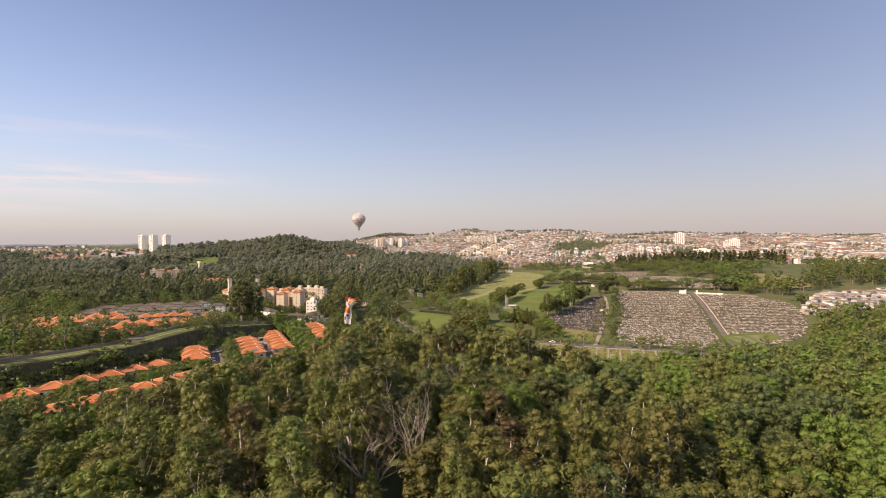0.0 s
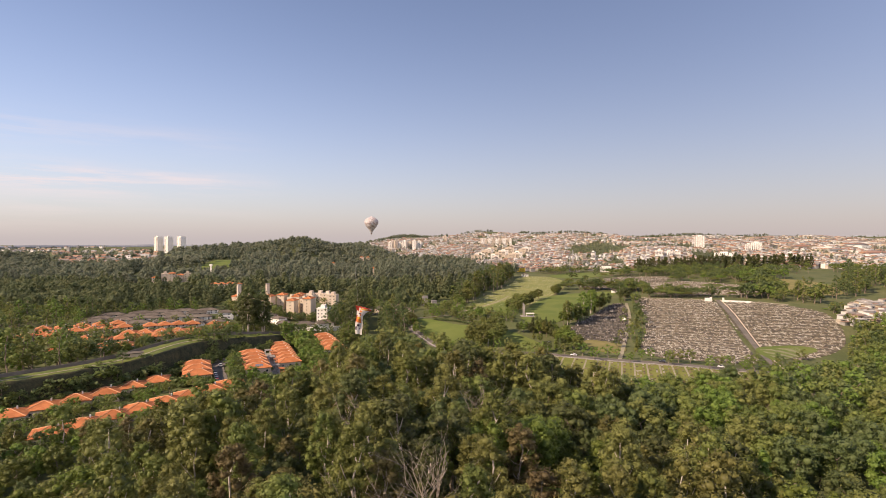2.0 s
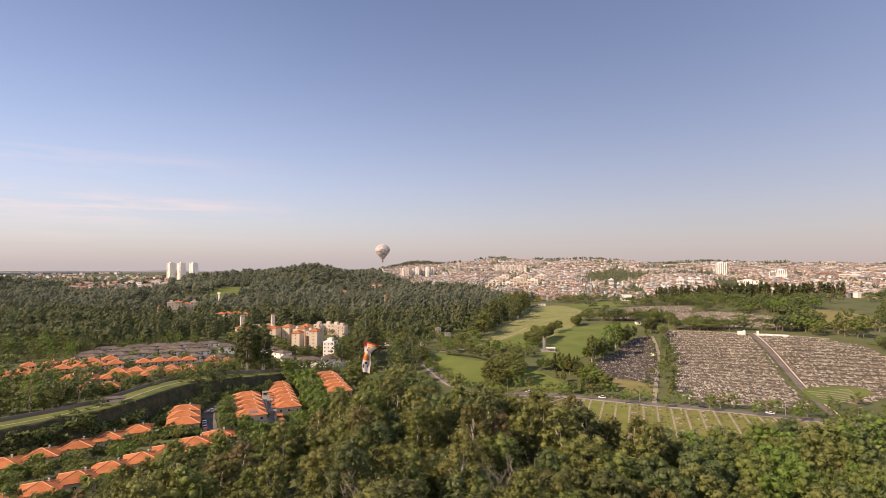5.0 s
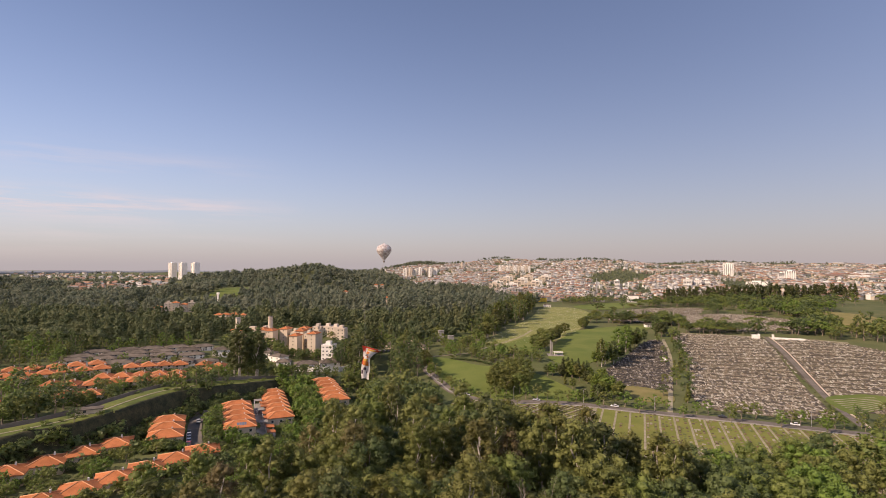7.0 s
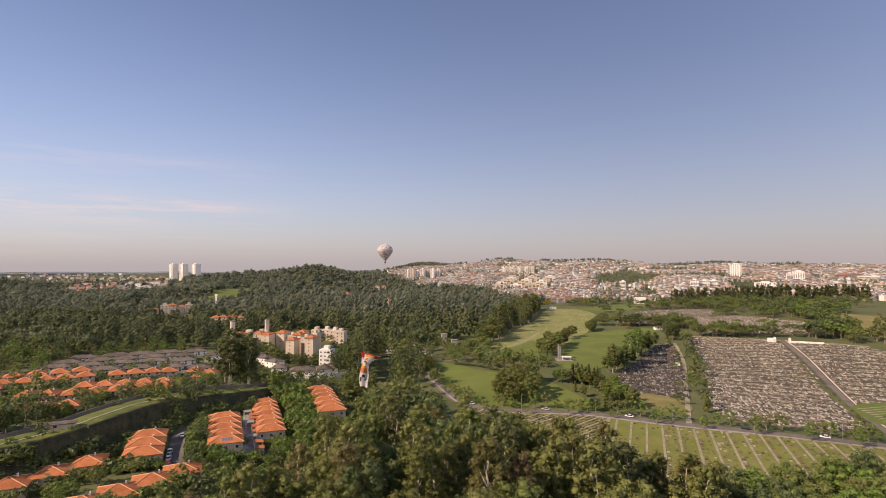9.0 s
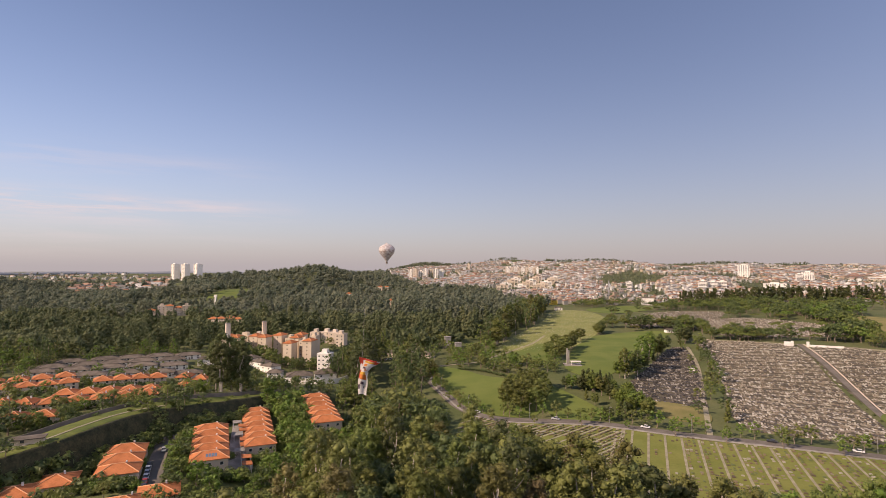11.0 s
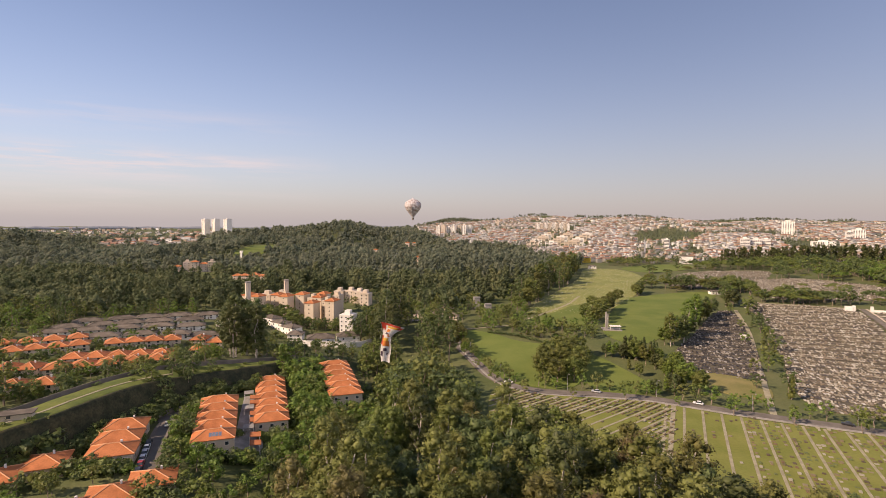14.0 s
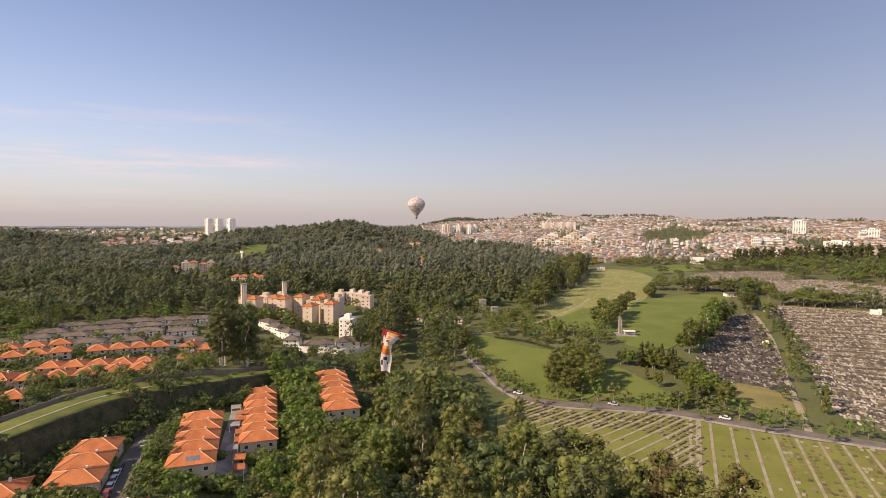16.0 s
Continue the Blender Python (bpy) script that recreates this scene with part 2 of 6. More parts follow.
def tube(verts, faces, points, radii, sides=6):
    """Adds a tapered tube along points to the lists."""
    base = len(verts)
    pts = [Vector(p) for p in points]
    for i, p in enumerate(pts):
        d = (pts[min(i + 1, len(pts) - 1)] - pts[max(i - 1, 0)]).normalized()
        u = d.orthogonal().normalized()
        w = d.cross(u)
        for k in range(sides):
            a = 2 * math.pi * k / sides
            verts.append(p + (u * math.cos(a) + w * math.sin(a)) * radii[i])
    for i in range(len(pts) - 1):
        for k in range(sides):
            a, b = base + i * sides + k, base + i * sides + (k + 1) % sides
            faces.append((a, b, b + sides, a + sides))
    faces.append(tuple(base + (len(pts) - 1) * sides + k for k in range(sides)))


def smooth_loop(points, steps=6):
    """A closed curve through the points."""
    out, n = [], len(points)
    for i in range(n):
        p0, p1, p2, p3 = (np.array(points[(i + k) % n], float) for k in (-1, 0, 1, 2))
        for s in range(steps):
            t = s / steps
            out.append(0.5 * (2 * p1 + (p2 - p0) * t + (2 * p0 - 5 * p1 + 4 * p2 - p3) * t * t + (3 * p1 - p0 - 3 * p2 + p3) * t ** 3))
    return np.array(out)


def smooth_line(points, step=4.0):
    p = np.array(points, float)
    full = np.vstack([2 * p[0] - p[1], p, 2 * p[-1] - p[-2]])
    out = []
    for i in range(1, len(full) - 2):
        p0, p1, p2, p3 = full[i - 1:i + 3]
        n = max(2, int(np.linalg.norm(p2 - p1) / step))
        for s in range(n):
            t = s / n
            out.append(0.5 * (2 * p1 + (p2 - p0) * t + (2 * p0 - 5 * p1 + 4 * p2 - p3) * t * t + (3 * p1 - p0 - 3 * p2 + p3) * t ** 3))
    out.append(p[-1])
    return np.array(out)


def inside(loop, x, y):
    x, y = np.asarray(x, float), np.asarray(y, float)
    res = np.zeros(x.shape, bool)
    n = len(loop)
    for i in range(n):
        (x1, y1), (x2, y2) = loop[i][:2], loop[(i + 1) % n][:2]
        cross = (y1 > y) != (y2 > y)
        res ^= cross & (x < (x2 - x1) * (y - y1) / (y2 - y1 + 1e-12) + x1)
    return res


def patch(name, loop, mat, rise, label, category, step=4.0, rounded=True, kind="structure"):
    """A sheet that follows the ground inside a loop of places, its edge turned down."""
    edge = smooth_loop(loop) if rounded else np.array(loop, float)
    ys = np.arange(edge[:, 1].min() + 0.01, edge[:, 1].max(), step)
    ys = np.append(ys, edge[:, 1].max() - 0.01)
    verts, faces, rows = [], [], []
    across = 2 + int((edge[:, 0].max() - edge[:, 0].min()) / step)
    for y in ys:
        xs = []
        for i in range(len(edge)):
            (x1, y1), (x2, y2) = edge[i], edge[(i + 1) % len(edge)]
            if (y1 > y) != (y2 > y):
                xs.append(x1 + (y - y1) / (y2 - y1) * (x2 - x1))
        a, b = (min(xs), max(xs)) if xs else (edge[0][0], edge[0][0])
        row = np.linspace(a, b, across)
        z = ground(row, np.full(across, y)) + rise
        rows.append(len(verts))
        verts += [(row[0], y, z[0] - rise - 0.6)] + list(zip(row, [y] * across, z)) + [(row[-1], y, z[-1] - rise - 0.6)]
    for r0, r1 in zip(rows, rows[1:]):
        for k in range(across + 1):
            faces.append((r0 + k, r0 + k + 1, r1 + k + 1, r1 + k))
    return tagged(mesh_object(name, verts, faces, mat), label, category, kind=kind)


def ribbon(name, line, width, mat, rise, label, category, step=4.0, parent=None, kind="structure"):
    """A road or path along a line, following the ground, with its edges turned down."""
    pts = smooth_line(line, step)
    verts, faces = [], []
    for i, p in enumerate(pts):
        d = pts[min(i + 1, len(pts) - 1)] - pts[max(i - 1, 0)]
        d = d / (np.linalg.norm(d) + 1e-9)
        nrm = np.array([-d[1], d[0]])
        for k in (-1, -0.98, 0, 0.98, 1):
            q = p + nrm * width / 2 * k
            z = float(ground(q[0], q[1]))
            verts.append((q[0], q[1], z - 0.5 if abs(k) == 1 else z + rise))
    for i in range(len(pts) - 1):
        for k in range(4):
            a = i * 5 + k
            faces.append((a, a + 5, a + 6, a + 1))
    ob = mesh_object(name, verts, faces, mat, parent)
    return ob if parent else tagged(ob, label, category, kind=kind)


# ---- ground ----
def spaced(parts):
    return np.concatenate([np.arange(a, b, s) for a, b, s in parts])


gx = spaced(((-4900, -1500, 200), (-1500, -500, 50), (-500, -260, 20), (-260, -90, 2.5), (-90, 420, 6), (420, 700, 20), (700, 2200, 60), (2200, 5001, 250)))
gy = spaced(((-900, -100, 100), (-100, 60, 20), (60, 160, 6), (160, 380, 2.5), (380, 700, 6), (700, 1100, 25), (1100, 2500, 50), (2500, 4801, 150)))
GX, GY = np.meshgrid(gx, gy)
GZ = ground(GX, GY)
nx, ny = len(gx), len(gy)
idx = np.arange(nx * ny).reshape(ny, nx)
quads = np.stack([idx[:-1, :-1], idx[:-1, 1:], idx[1:, 1:], idx[1:, :-1]], -1).reshape(-1, 4)
tagged(mesh_object("ground", np.stack([GX, GY, GZ], -1).reshape(-1, 3).tolist(), quads.tolist(), SOIL, smooth=True),
       "rolling green ground with undergrowth reaching the horizon", "ground", kind="structure")

# ---- fields, roads and paths ----
LAWN = [(-14, 372), (14, 364), (50, 363), (92, 345), (150, 329), (215, 322), (215, 300), (160, 268), (120, 240), (60, 232), (10, 268), (-12, 310)]
FIELD_ONE = [(-36, 476), (-34, 440), (-27, 412), (-16, 388), (2, 377), (20, 376), (28, 392), (23, 430), (14, 446), (-2, 452), (-18, 468)]
FIELD_TWO = [(54, 474), (66, 530), (90, 600), (112, 634), (165, 664), (188, 656), (160, 600), (132, 556), (98, 486), (72, 452)]
FIELD_THREE = [(32, 433), (44, 424), (62, 384), (60, 373), (36, 373), (30, 392)]
MEADOW = [(8, 556), (30, 544), (66, 552), (120, 664), (150, 770), (150, 850), (128, 880), (96, 862), (70, 745)]
MEADOW_LOW = [(0, 500), (20, 492), (38, 490), (54, 520), (64, 556), (50, 582), (28, 545)]
FAR_FIELD = [(150, 895), (215, 960), (262, 950), (240, 893), (174, 838)]
EAST_FIELD = [(377, 625), (440, 640), (470, 735), (450, 782), (425, 760)]
TOMBS_WEST = [(78, 421), (104, 470), (150, 556), (168, 564), (150, 490), (126, 420), (116, 398), (100, 408), (86, 404)]
TOMBS_EAST = [(190, 598), (256, 564), (238, 500), (200, 385), (180, 354), (128, 358), (126, 390), (146, 440), (168, 505), (182, 565)]
TOMBS_FAR_EAST = [(262, 552), (330, 520), (300, 440), (250, 390), (214, 392)]
TOMBS_UPPER = [(225, 625), (300, 608), (350, 640), (380, 690), (330, 790), (250, 740)]
TOMBS_NORTH = [(160, 720), (230, 700), (300, 800), (330, 880), (230, 850)]
BROWN = [(84, 402), (100, 408), (116, 398), (108, 372), (90, 380)]
HILL_CLEARING = [(-448, 940), (-412, 935), (-408, 1045), (-440, 1130), (-484, 1112), (-462, 1020)]
patch("lawn", LAWN, BURIAL_GRASS, 0.25, "mown burial lawn beside the forest", "lawn")
patch("lawn_west", FIELD_ONE, GRASS, 0.25, "smooth mown grass field", "lawn")
patch("lawn_hilltop", FIELD_TWO, GRASS, 0.25, "wide mown grass slope", "lawn")
patch("lawn_middle", FIELD_THREE, GRASS, 0.25, "small mown grass field", "lawn")
patch("hill_clearing", HILL_CLEARING, GRASS, 0.4, "bright green clearing on the wooded hill", "meadow", 8)
patch("meadow_slope", MEADOW, SLOPE_GRASS, 0.25, "yellowish grass slope with grave plots", "meadow")
patch("meadow_low", MEADOW_LOW, GRASS, 0.35, "mown green foot of the slope", "lawn")
patch("far_field", FAR_FIELD, GRASS, 0.3, "distant green sports field", "meadow", 8)
patch("east_field", EAST_FIELD, DRY_GRASS, 0.3, "dry grass field between trees", "meadow", 8)
patch("grave_yard_west", TOMBS_WEST, GRAVEYARD, 0.2, "sandy ground between rows of graves", "ground")
patch("grave_yard_east", TOMBS_EAST, GRAVEYARD, 0.2, "sandy ground between rows of graves", "ground")
patch("grave_yard_far", TOMBS_FAR_EAST, GRAVEYARD, 0.2, "sandy ground between rows of graves", "ground")
patch("grave_yard_upper", TOMBS_UPPER, GRAVEYARD, 0.2, "sandy ground between rows of graves", "ground")
patch("grave_yard_north", TOMBS_NORTH, GRAVEYARD, 0.2, "sandy ground between rows of graves", "ground", 6)
patch("bare_plot", BROWN, DRY_GRASS, 0.3, "bare brownish grass plot", "ground")
ROAD_LAWN = [(-40, 470), (-36, 440), (-28, 418), (-14, 386), (6, 371), (50, 368), (94, 351), (150, 335), (220, 330)]
ROAD_AXIS = [(263, 568), (244, 500), (226, 440), (205, 380), (193, 345)]
STRIPED = [(214, 408), (244, 418), (258, 408), (240, 392), (218, 378), (205, 372)]
ROAD_WEST = [(172, 570), (155, 505), (132, 440), (112, 385), (100, 352)]
ribbon("road_lawn", ROAD_LAWN, 6.0, ASPHALT, 0.32, "narrow asphalt cemetery road", "road")
ribbon("pavement", [(x + 0.6, y - 4.3) for x, y in ROAD_LAWN], 1.4, CONCRETE, 0.34, "narrow pale pavement along the cemetery road", "pavement")
ribbon("road_axis", ROAD_AXIS, 3.6, ASPHALT, 0.32, "straight brownish cemetery avenue", "road")
ribbon("avenue_kerb", [(x + 3.2, y) for x, y in ROAD_AXIS], 1.0, CREAM, 0.36, "pale paved strip along the avenue", "path")
patch("lawn_striped", STRIPED, GRASS, 0.42, "small grass plot with narrow sandy stripes", "lawn")
for k in range(8):
    ribbon("lawn_path", [(210 + k * 0.6, 375 + k * 4.0), (226 + k, 384 + k * 3.6), (240 + k * 0.8, 393 + k * 2.6)], 0.8, SAND, 0.5, "narrow sandy strip across the small lawn", "path", 6.0)
ribbon("road_west", ROAD_WEST, 2.6, SAND, 0.32, "sandy cemetery path", "path")
ribbon("road_top", [(190, 604), (225, 585), (262, 566), (320, 545)], 4.0, SAND, 0.3, "sandy cemetery road", "path")
ribbon("park_path", [(-40, 478), (-12, 488), (-2, 500), (24, 548), (44, 588), (58, 630)], 2.0, SAND, 0.3, "pale path along the foot of the meadow", "path")
ribbon("street_houses", [(-124.5, 296), (-122.5, 287), (-116.5, 274), (-109.5, 261), (-103.5, 247), (-110, 225), (-122, 205)], 5.5, ASPHALT, 0.25, "narrow asphalt street between the houses", "road")

patch("turning_place", [(-128.5, 292), (-126, 299.5), (-119, 298), (-117, 290), (-123, 286)], ASPHALT, 0.22, "small paved turning place at the head of the street", "road", 3.0)

# ---- trees ----
ICO_V = np.array([(-1, 1.618, 0), (1, 1.618, 0), (-1, -1.618, 0), (1, -1.618, 0), (0, -1, 1.618), (0, 1, 1.618), (0, -1, -1.618), (0, 1, -1.618), (1.618, 0, -1), (1.618, 0, 1), (-1.618, 0, -1), (-1.618, 0, 1)]) / 1.902
ICO_F = np.array([(0, 11, 5), (0, 5, 1), (0, 1, 7), (0, 7, 10), (0, 10, 11), (1, 5, 9), (5, 11, 4), (11, 10, 2), (10, 7, 6), (7, 1, 8), (3, 9, 4), (3, 4, 2), (3, 2, 6), (3, 6, 8), (3, 8, 9), (4, 9, 5), (2, 4, 11), (6, 2, 10), (8, 6, 7), (9, 8, 1)])


OCT_V = np.array([(1, 0, 0), (-1, 0, 0), (0, 1, 0), (0, -1, 0), (0, 0, 1), (0, 0, -1)], float)
OCT_F = np.array([(0, 2, 4), (2, 1, 4), (1, 3, 4), (3, 0, 4), (2, 0, 5), (1, 2, 5), (3, 1, 5), (0, 3, 5)])


def foliage(rng, clumps, per, size, level, core=0.6, loose=0.42):
    """Leaves crowded round clumps (rows of centre and radii), with a dense heart in each: vertices, triangles, and how many of those belong to the hearts."""
    c = np.array(clumps, float)
    n = len(c)
    heart_v, heart_f = (ICO_V, ICO_F) if level > 0 else (OCT_V, OCT_F)
    k = len(heart_v)
    hv = c[:, None, :3] + heart_v * (1 + rng.normal(size=(n, k, 1)) * 0.2) * c[:, None, 3:6] * core
    hf = (heart_f[None] + (np.arange(n) * k)[:, None, None]).reshape(-1, 3)
    d = rng.normal(size=(n * per, 3))
    d[:, 2] += 0.3
    d /= np.linalg.norm(d, axis=1)[:, None]
    stretch_by = 1 + rng.normal(size=(n, 3)) * 0.16
    p = np.repeat(c[:, :3], per, 0) + d * np.repeat(c[:, 3:6] * stretch_by, per, 0) * rng.uniform(0.35, 1.0, (n * per, 1)) ** 0.45 * rng.uniform(0.95, 1.2, (n * per, 1))
    nrm = d + rng.normal(size=(n * per, 3)) * loose
    nrm /= np.linalg.norm(nrm, axis=1)[:, None]
    a = np.cross(nrm, rng.normal(size=(n * per, 3)))
    a /= np.linalg.norm(a, axis=1)[:, None] + 1e-9
    b = np.cross(nrm, a)
    s = size * rng.uniform(0.55, 1.35, (n * per, 1))
    low = np.array([0, 0, -0.25]) * s
    tri = np.stack([p + a * s * 1.2 + low, p - a * s * 0.7 + b * s * 0.8, p - a * s * 0.6 - b * s * 0.85], 1).reshape(-1, 3)
    tf = np.arange(len(tri)).reshape(-1, 3) + n * k
    return np.concatenate([hv.reshape(-1, 3), tri]), np.concatenate([hf, tf]), len(hf)


def shape_clumps(rng, kind, count):
    """Clumps of a crown, for a tree about 14 m high (tall kinds: 22 m)."""
    rows = []
    for i in range(count):
        a = i * 2.4 + rng.uniform(0, 0.8)
        u = (i + 0.5) / count
        if kind == "broad":
            r = 4.0 * math.sqrt(1 - (2 * u - 1) ** 2 * 0.8) * rng.uniform(0.72, 1.0)
            z = 4.4 + 8.4 * u + rng.uniform(-0.5, 0.5)
            s = rng.uniform(1.3, 2.1) * (24 / max(count, 20)) ** 0.4
            rows.append((r * math.cos(a), r * math.sin(a), z, s, s, s * 0.92))
        elif kind == "tall":
            r = (0.8 + 3.2 * math.sin(math.pi * min(1, u * 0.9 + 0.1)) ** 0.8) * rng.uniform(0.45, 1.0)
            z = 4.5 + 16.5 * u + rng.uniform(-0.8, 0.8)
            s = rng.uniform(1.1, 1.8) * (30 / max(count, 26)) ** 0.45
            rows.append((r * math.cos(a), r * math.sin(a), z, s, s, s * rng.uniform(0.8, 1.2)))
        elif kind == "umbrella":
            r = 6.5 * math.sqrt(u) * rng.uniform(0.9, 1.05)
            z = 8.6 - 1.9 * u + rng.uniform(-0.3, 0.4)
            s = rng.uniform(1.3, 1.9)
            rows.append((r * math.cos(a), r * math.sin(a), z, s, s, s * 0.55))
        elif kind == "cypress":
            r = (1 - u) * 1.5 * rng.uniform(0.5, 0.9)
            s = 0.5 + 0.9 * (1 - u)
            rows.append((r * math.cos(a), r * math.sin(a), 1.2 + 10.5 * u, s, s, s * 1.4))
        elif kind == "shrub":
            r = 1.5 * math.sqrt(u)
            s = rng.uniform(0.7, 1.1)
            rows.append((r * math.cos(a), r * math.sin(a), 1.2 + rng.uniform(-0.3, 0.9), s, s, s * 0.9))
    return rows


def trunk_mesh(rng, kind, clumps, limbs=5):
    v, f = [], []
    top = {"broad": 9.5, "tall": 18.5, "umbrella": 6.5, "cypress": 8.0, "shrub": 1.0}[kind]
    r0 = {"broad": 0.32, "tall": 0.34, "umbrella": 0.35, "cypress": 0.2, "shrub": 0.12}[kind]
    spine = [(rng.uniform(-0.25, 0.25) * k, rng.uniform(-0.25, 0.25) * k, -1 + (top + 1) * k / 5) for k in range(6)]
    tube(v, f, spine, [r0 * (1 - 0.13 * k) for k in range(6)], 5)
    for c in list(clumps)[:: max(1, len(clumps) // max(limbs, 1))][:limbs]:
        k = min(4, max(2, int((c[2] - 2.5) / top * 5)))
        a = Vector(spine[k])
        b = Vector(c[:3])
        if b.z < a.z:
            a = Vector(spine[2])
        mid = a.lerp(b, 0.5) + Vector((0, 0, -0.4))
        tube(v, f, [a, mid, b], [r0 * 0.45, r0 * 0.3, r0 * 0.12], 4)
    return v, f


PROTOS = {}


def prototype(kind, level, seed, leaf, bark, name):
    key = (kind, level, seed, leaf)
    if key in PROTOS:
        return PROTOS[key]
    rng = np.random.default_rng(seed * 7 + len(kind) * 131 + level)
    count, per, size = {("broad", 2): (38, 112, 0.19), ("broad", 1): (26, 78, 0.26), ("broad", 0): (11, 28, 0.5), ("broad", -1): (9, 15, 0.66),
                        ("tall", 2): (46, 98, 0.19), ("tall", 1): (34, 64, 0.25), ("tall", 0): (14, 26, 0.46),
                        ("umbrella", 1): (22, 50, 0.36), ("umbrella", 0): (13, 20, 0.6),
                        ("cypress", 1): (12, 44, 0.28), ("cypress", 0): (8, 18, 0.45), ("shrub", 1): (7, 40, 0.24), ("shrub", 0): (4, 14, 0.42)}[(kind, level)]
    clumps = shape_clumps(rng, kind, count)
    v, t, lumps = foliage(rng, clumps, per, size, level)
    crown = bpy.data.meshes.new("crown")
    crown.from_pydata(v.tolist(), [], t.tolist())
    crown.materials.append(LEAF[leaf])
    crown.polygons.foreach_set("use_smooth", np.arange(len(t)) < lumps)
    tv, tf = trunk_mesh(rng, kind, clumps, 0 if kind == "shrub" else (1, 4, 7)[max(level, 0)])
    trunk = bpy.data.meshes.new("trunk")
    trunk.from_pydata([tuple(p) for p in tv], [], tf)
    trunk.materials.append(bark)
    PROTOS[key] = (name, trunk, crown)
    return PROTOS[key]


TREE_TALK = {
    "broad": ("tree", "round-crowned broadleaf tree with dense {} leaves", "tree"),
    "tall": ("eucalyptus_tree", "tall slender eucalyptus with {} drooping leaves", "tree"),
    "umbrella": ("umbrella_tree", "flat-topped spreading tree with {} leaves", "tree"),
    "cypress": ("cypress_tree", "narrow pointed cypress with {} foliage", "tree"),
    "shrub": ("shrub", "low rounded bush with {} leaves", "shrub"),
}
TONE = {"dry": "dry brownish", "mid": "green", "olive": "olive-green", "bright": "bright green", "dark": "dark green"}


def tree(x, y, kind="broad", level=1, seed=0, leaf="mid", size=1.0, turn=0.0, group="", bark=None, wide=1.0, z=None):
    name, text, category = TREE_TALK[kind]
    _, trunk, crown = prototype(kind, level, seed, leaf, bark or (PALE_BARK if kind == "tall" else BARK), name)
    base = float(ground(x, y)) if z is None else z
    top = new(name)
    top.matrix_world = pose(x, y, base, 0, 0, turn) @ Matrix.Diagonal((size * wide, size * wide, size, 1))
    tagged(top, text.format(TONE[leaf]), category, group)
    for n, me in (("trunk", trunk), ("crown", crown)):
        ob = new(n, me)
        ob.parent = top
    return top


rnd = random.Random(5)
NEAR_WOOD = [(-190, 40), (-170, 110), (-140, 160), (-104, 182), (-74, 206), (-60, 250), (-52, 290), (-50, 330), (-62, 352), (-56, 392), (-38, 400), (-32, 366), (-22, 326), (-4, 290), (24, 264), (58, 252), (90, 256), (118, 268), (165, 290), (215, 318), (262, 366), (300, 425), (330, 458), (420, 478), (560, 520), (560, 200), (260, 60), (120, 30), (-60, 30)]


def wood_rows():
    rows = []
    y = 58.0
    while y < 520:
        x = -190.0
        while x < 540:
            px, py = x + rnd.uniform(-3.6, 3.6), y + rnd.uniform(-3.6, 3.6)
            if bool(inside(NEAR_WOOD, px, py)) and abs(px) < 14 + max(py, 62) * 0.86:
                rows.append((px, py))
            x += 9.3 if y < 260 else 9.6
        y += 8.9 if y < 260 else 9.6
    return rows


class Thicket:
    """Trees joined into one mesh, built from the same crowns and trunks as the single ones."""

    def __init__(self):
        self.v, self.q, self.t, self.qm, self.tm, self.soft, self.n = [], [], [], [], [], [], 0
        self.mats = [*LEAF.values(), BARK, PALE_BARK]

    def add(self, x, y, kind, level, seed, leaf, size, turn, wide, z=None):
        _, trunk, crown = prototype(kind, level, seed, leaf, PALE_BARK if kind == "tall" and level > 0 else BARK, kind)
        c, s = math.cos(math.radians(turn)), math.sin(math.radians(turn))
        base = float(ground(x, y)) if z is None else z
        for me in (crown, trunk):
            if me.name not in MESH_CACHE:
                co = np.empty(len(me.vertices) * 3)
                me.vertices.foreach_get("co", co)
                quads = [tuple(p.vertices) for p in me.polygons if len(p.vertices) == 4]
                tris = [tuple(p.vertices) for p in me.polygons if len(p.vertices) == 3]
                MESH_CACHE[me.name] = (co.reshape(-1, 3), np.array(quads, int).reshape(-1, 4), np.array(tris, int).reshape(-1, 3), np.array([p.use_smooth for p in me.polygons if len(p.vertices) == 3], bool))
            co, quads, tris, soft = MESH_CACHE[me.name]
            p = np.empty_like(co)
            p[:, 0] = x + (co[:, 0] * c - co[:, 1] * s) * size * wide
            p[:, 1] = y + (co[:, 0] * s + co[:, 1] * c) * size * wide
            p[:, 2] = base + co[:, 2] * size
            slot = self.mats.index(me.materials[0])
            self.v.append(p), self.q.append(quads + self.n), self.t.append(tris + self.n), self.soft.append(soft)
            self.qm.append(np.full(len(quads), slot)), self.tm.append(np.full(len(tris), slot))
            self.n += len(p)

    def done(self, name, label):
        me = bpy.data.meshes.new(name)
        me.from_pydata(np.concatenate(self.v).tolist(), [], np.concatenate(self.q).tolist() + np.concatenate(self.t).tolist())
        for m in self.mats:
            me.materials.append(m)
        me.polygons.foreach_set("material_index", np.concatenate(self.qm + self.tm).astype(np.int32))
        me.polygons.foreach_set("use_smooth", np.concatenate([np.zeros(sum(len(q) for q in self.q), bool)] + self.soft))
        return tagged(new(name, me), label, "trees", kind="stuff")


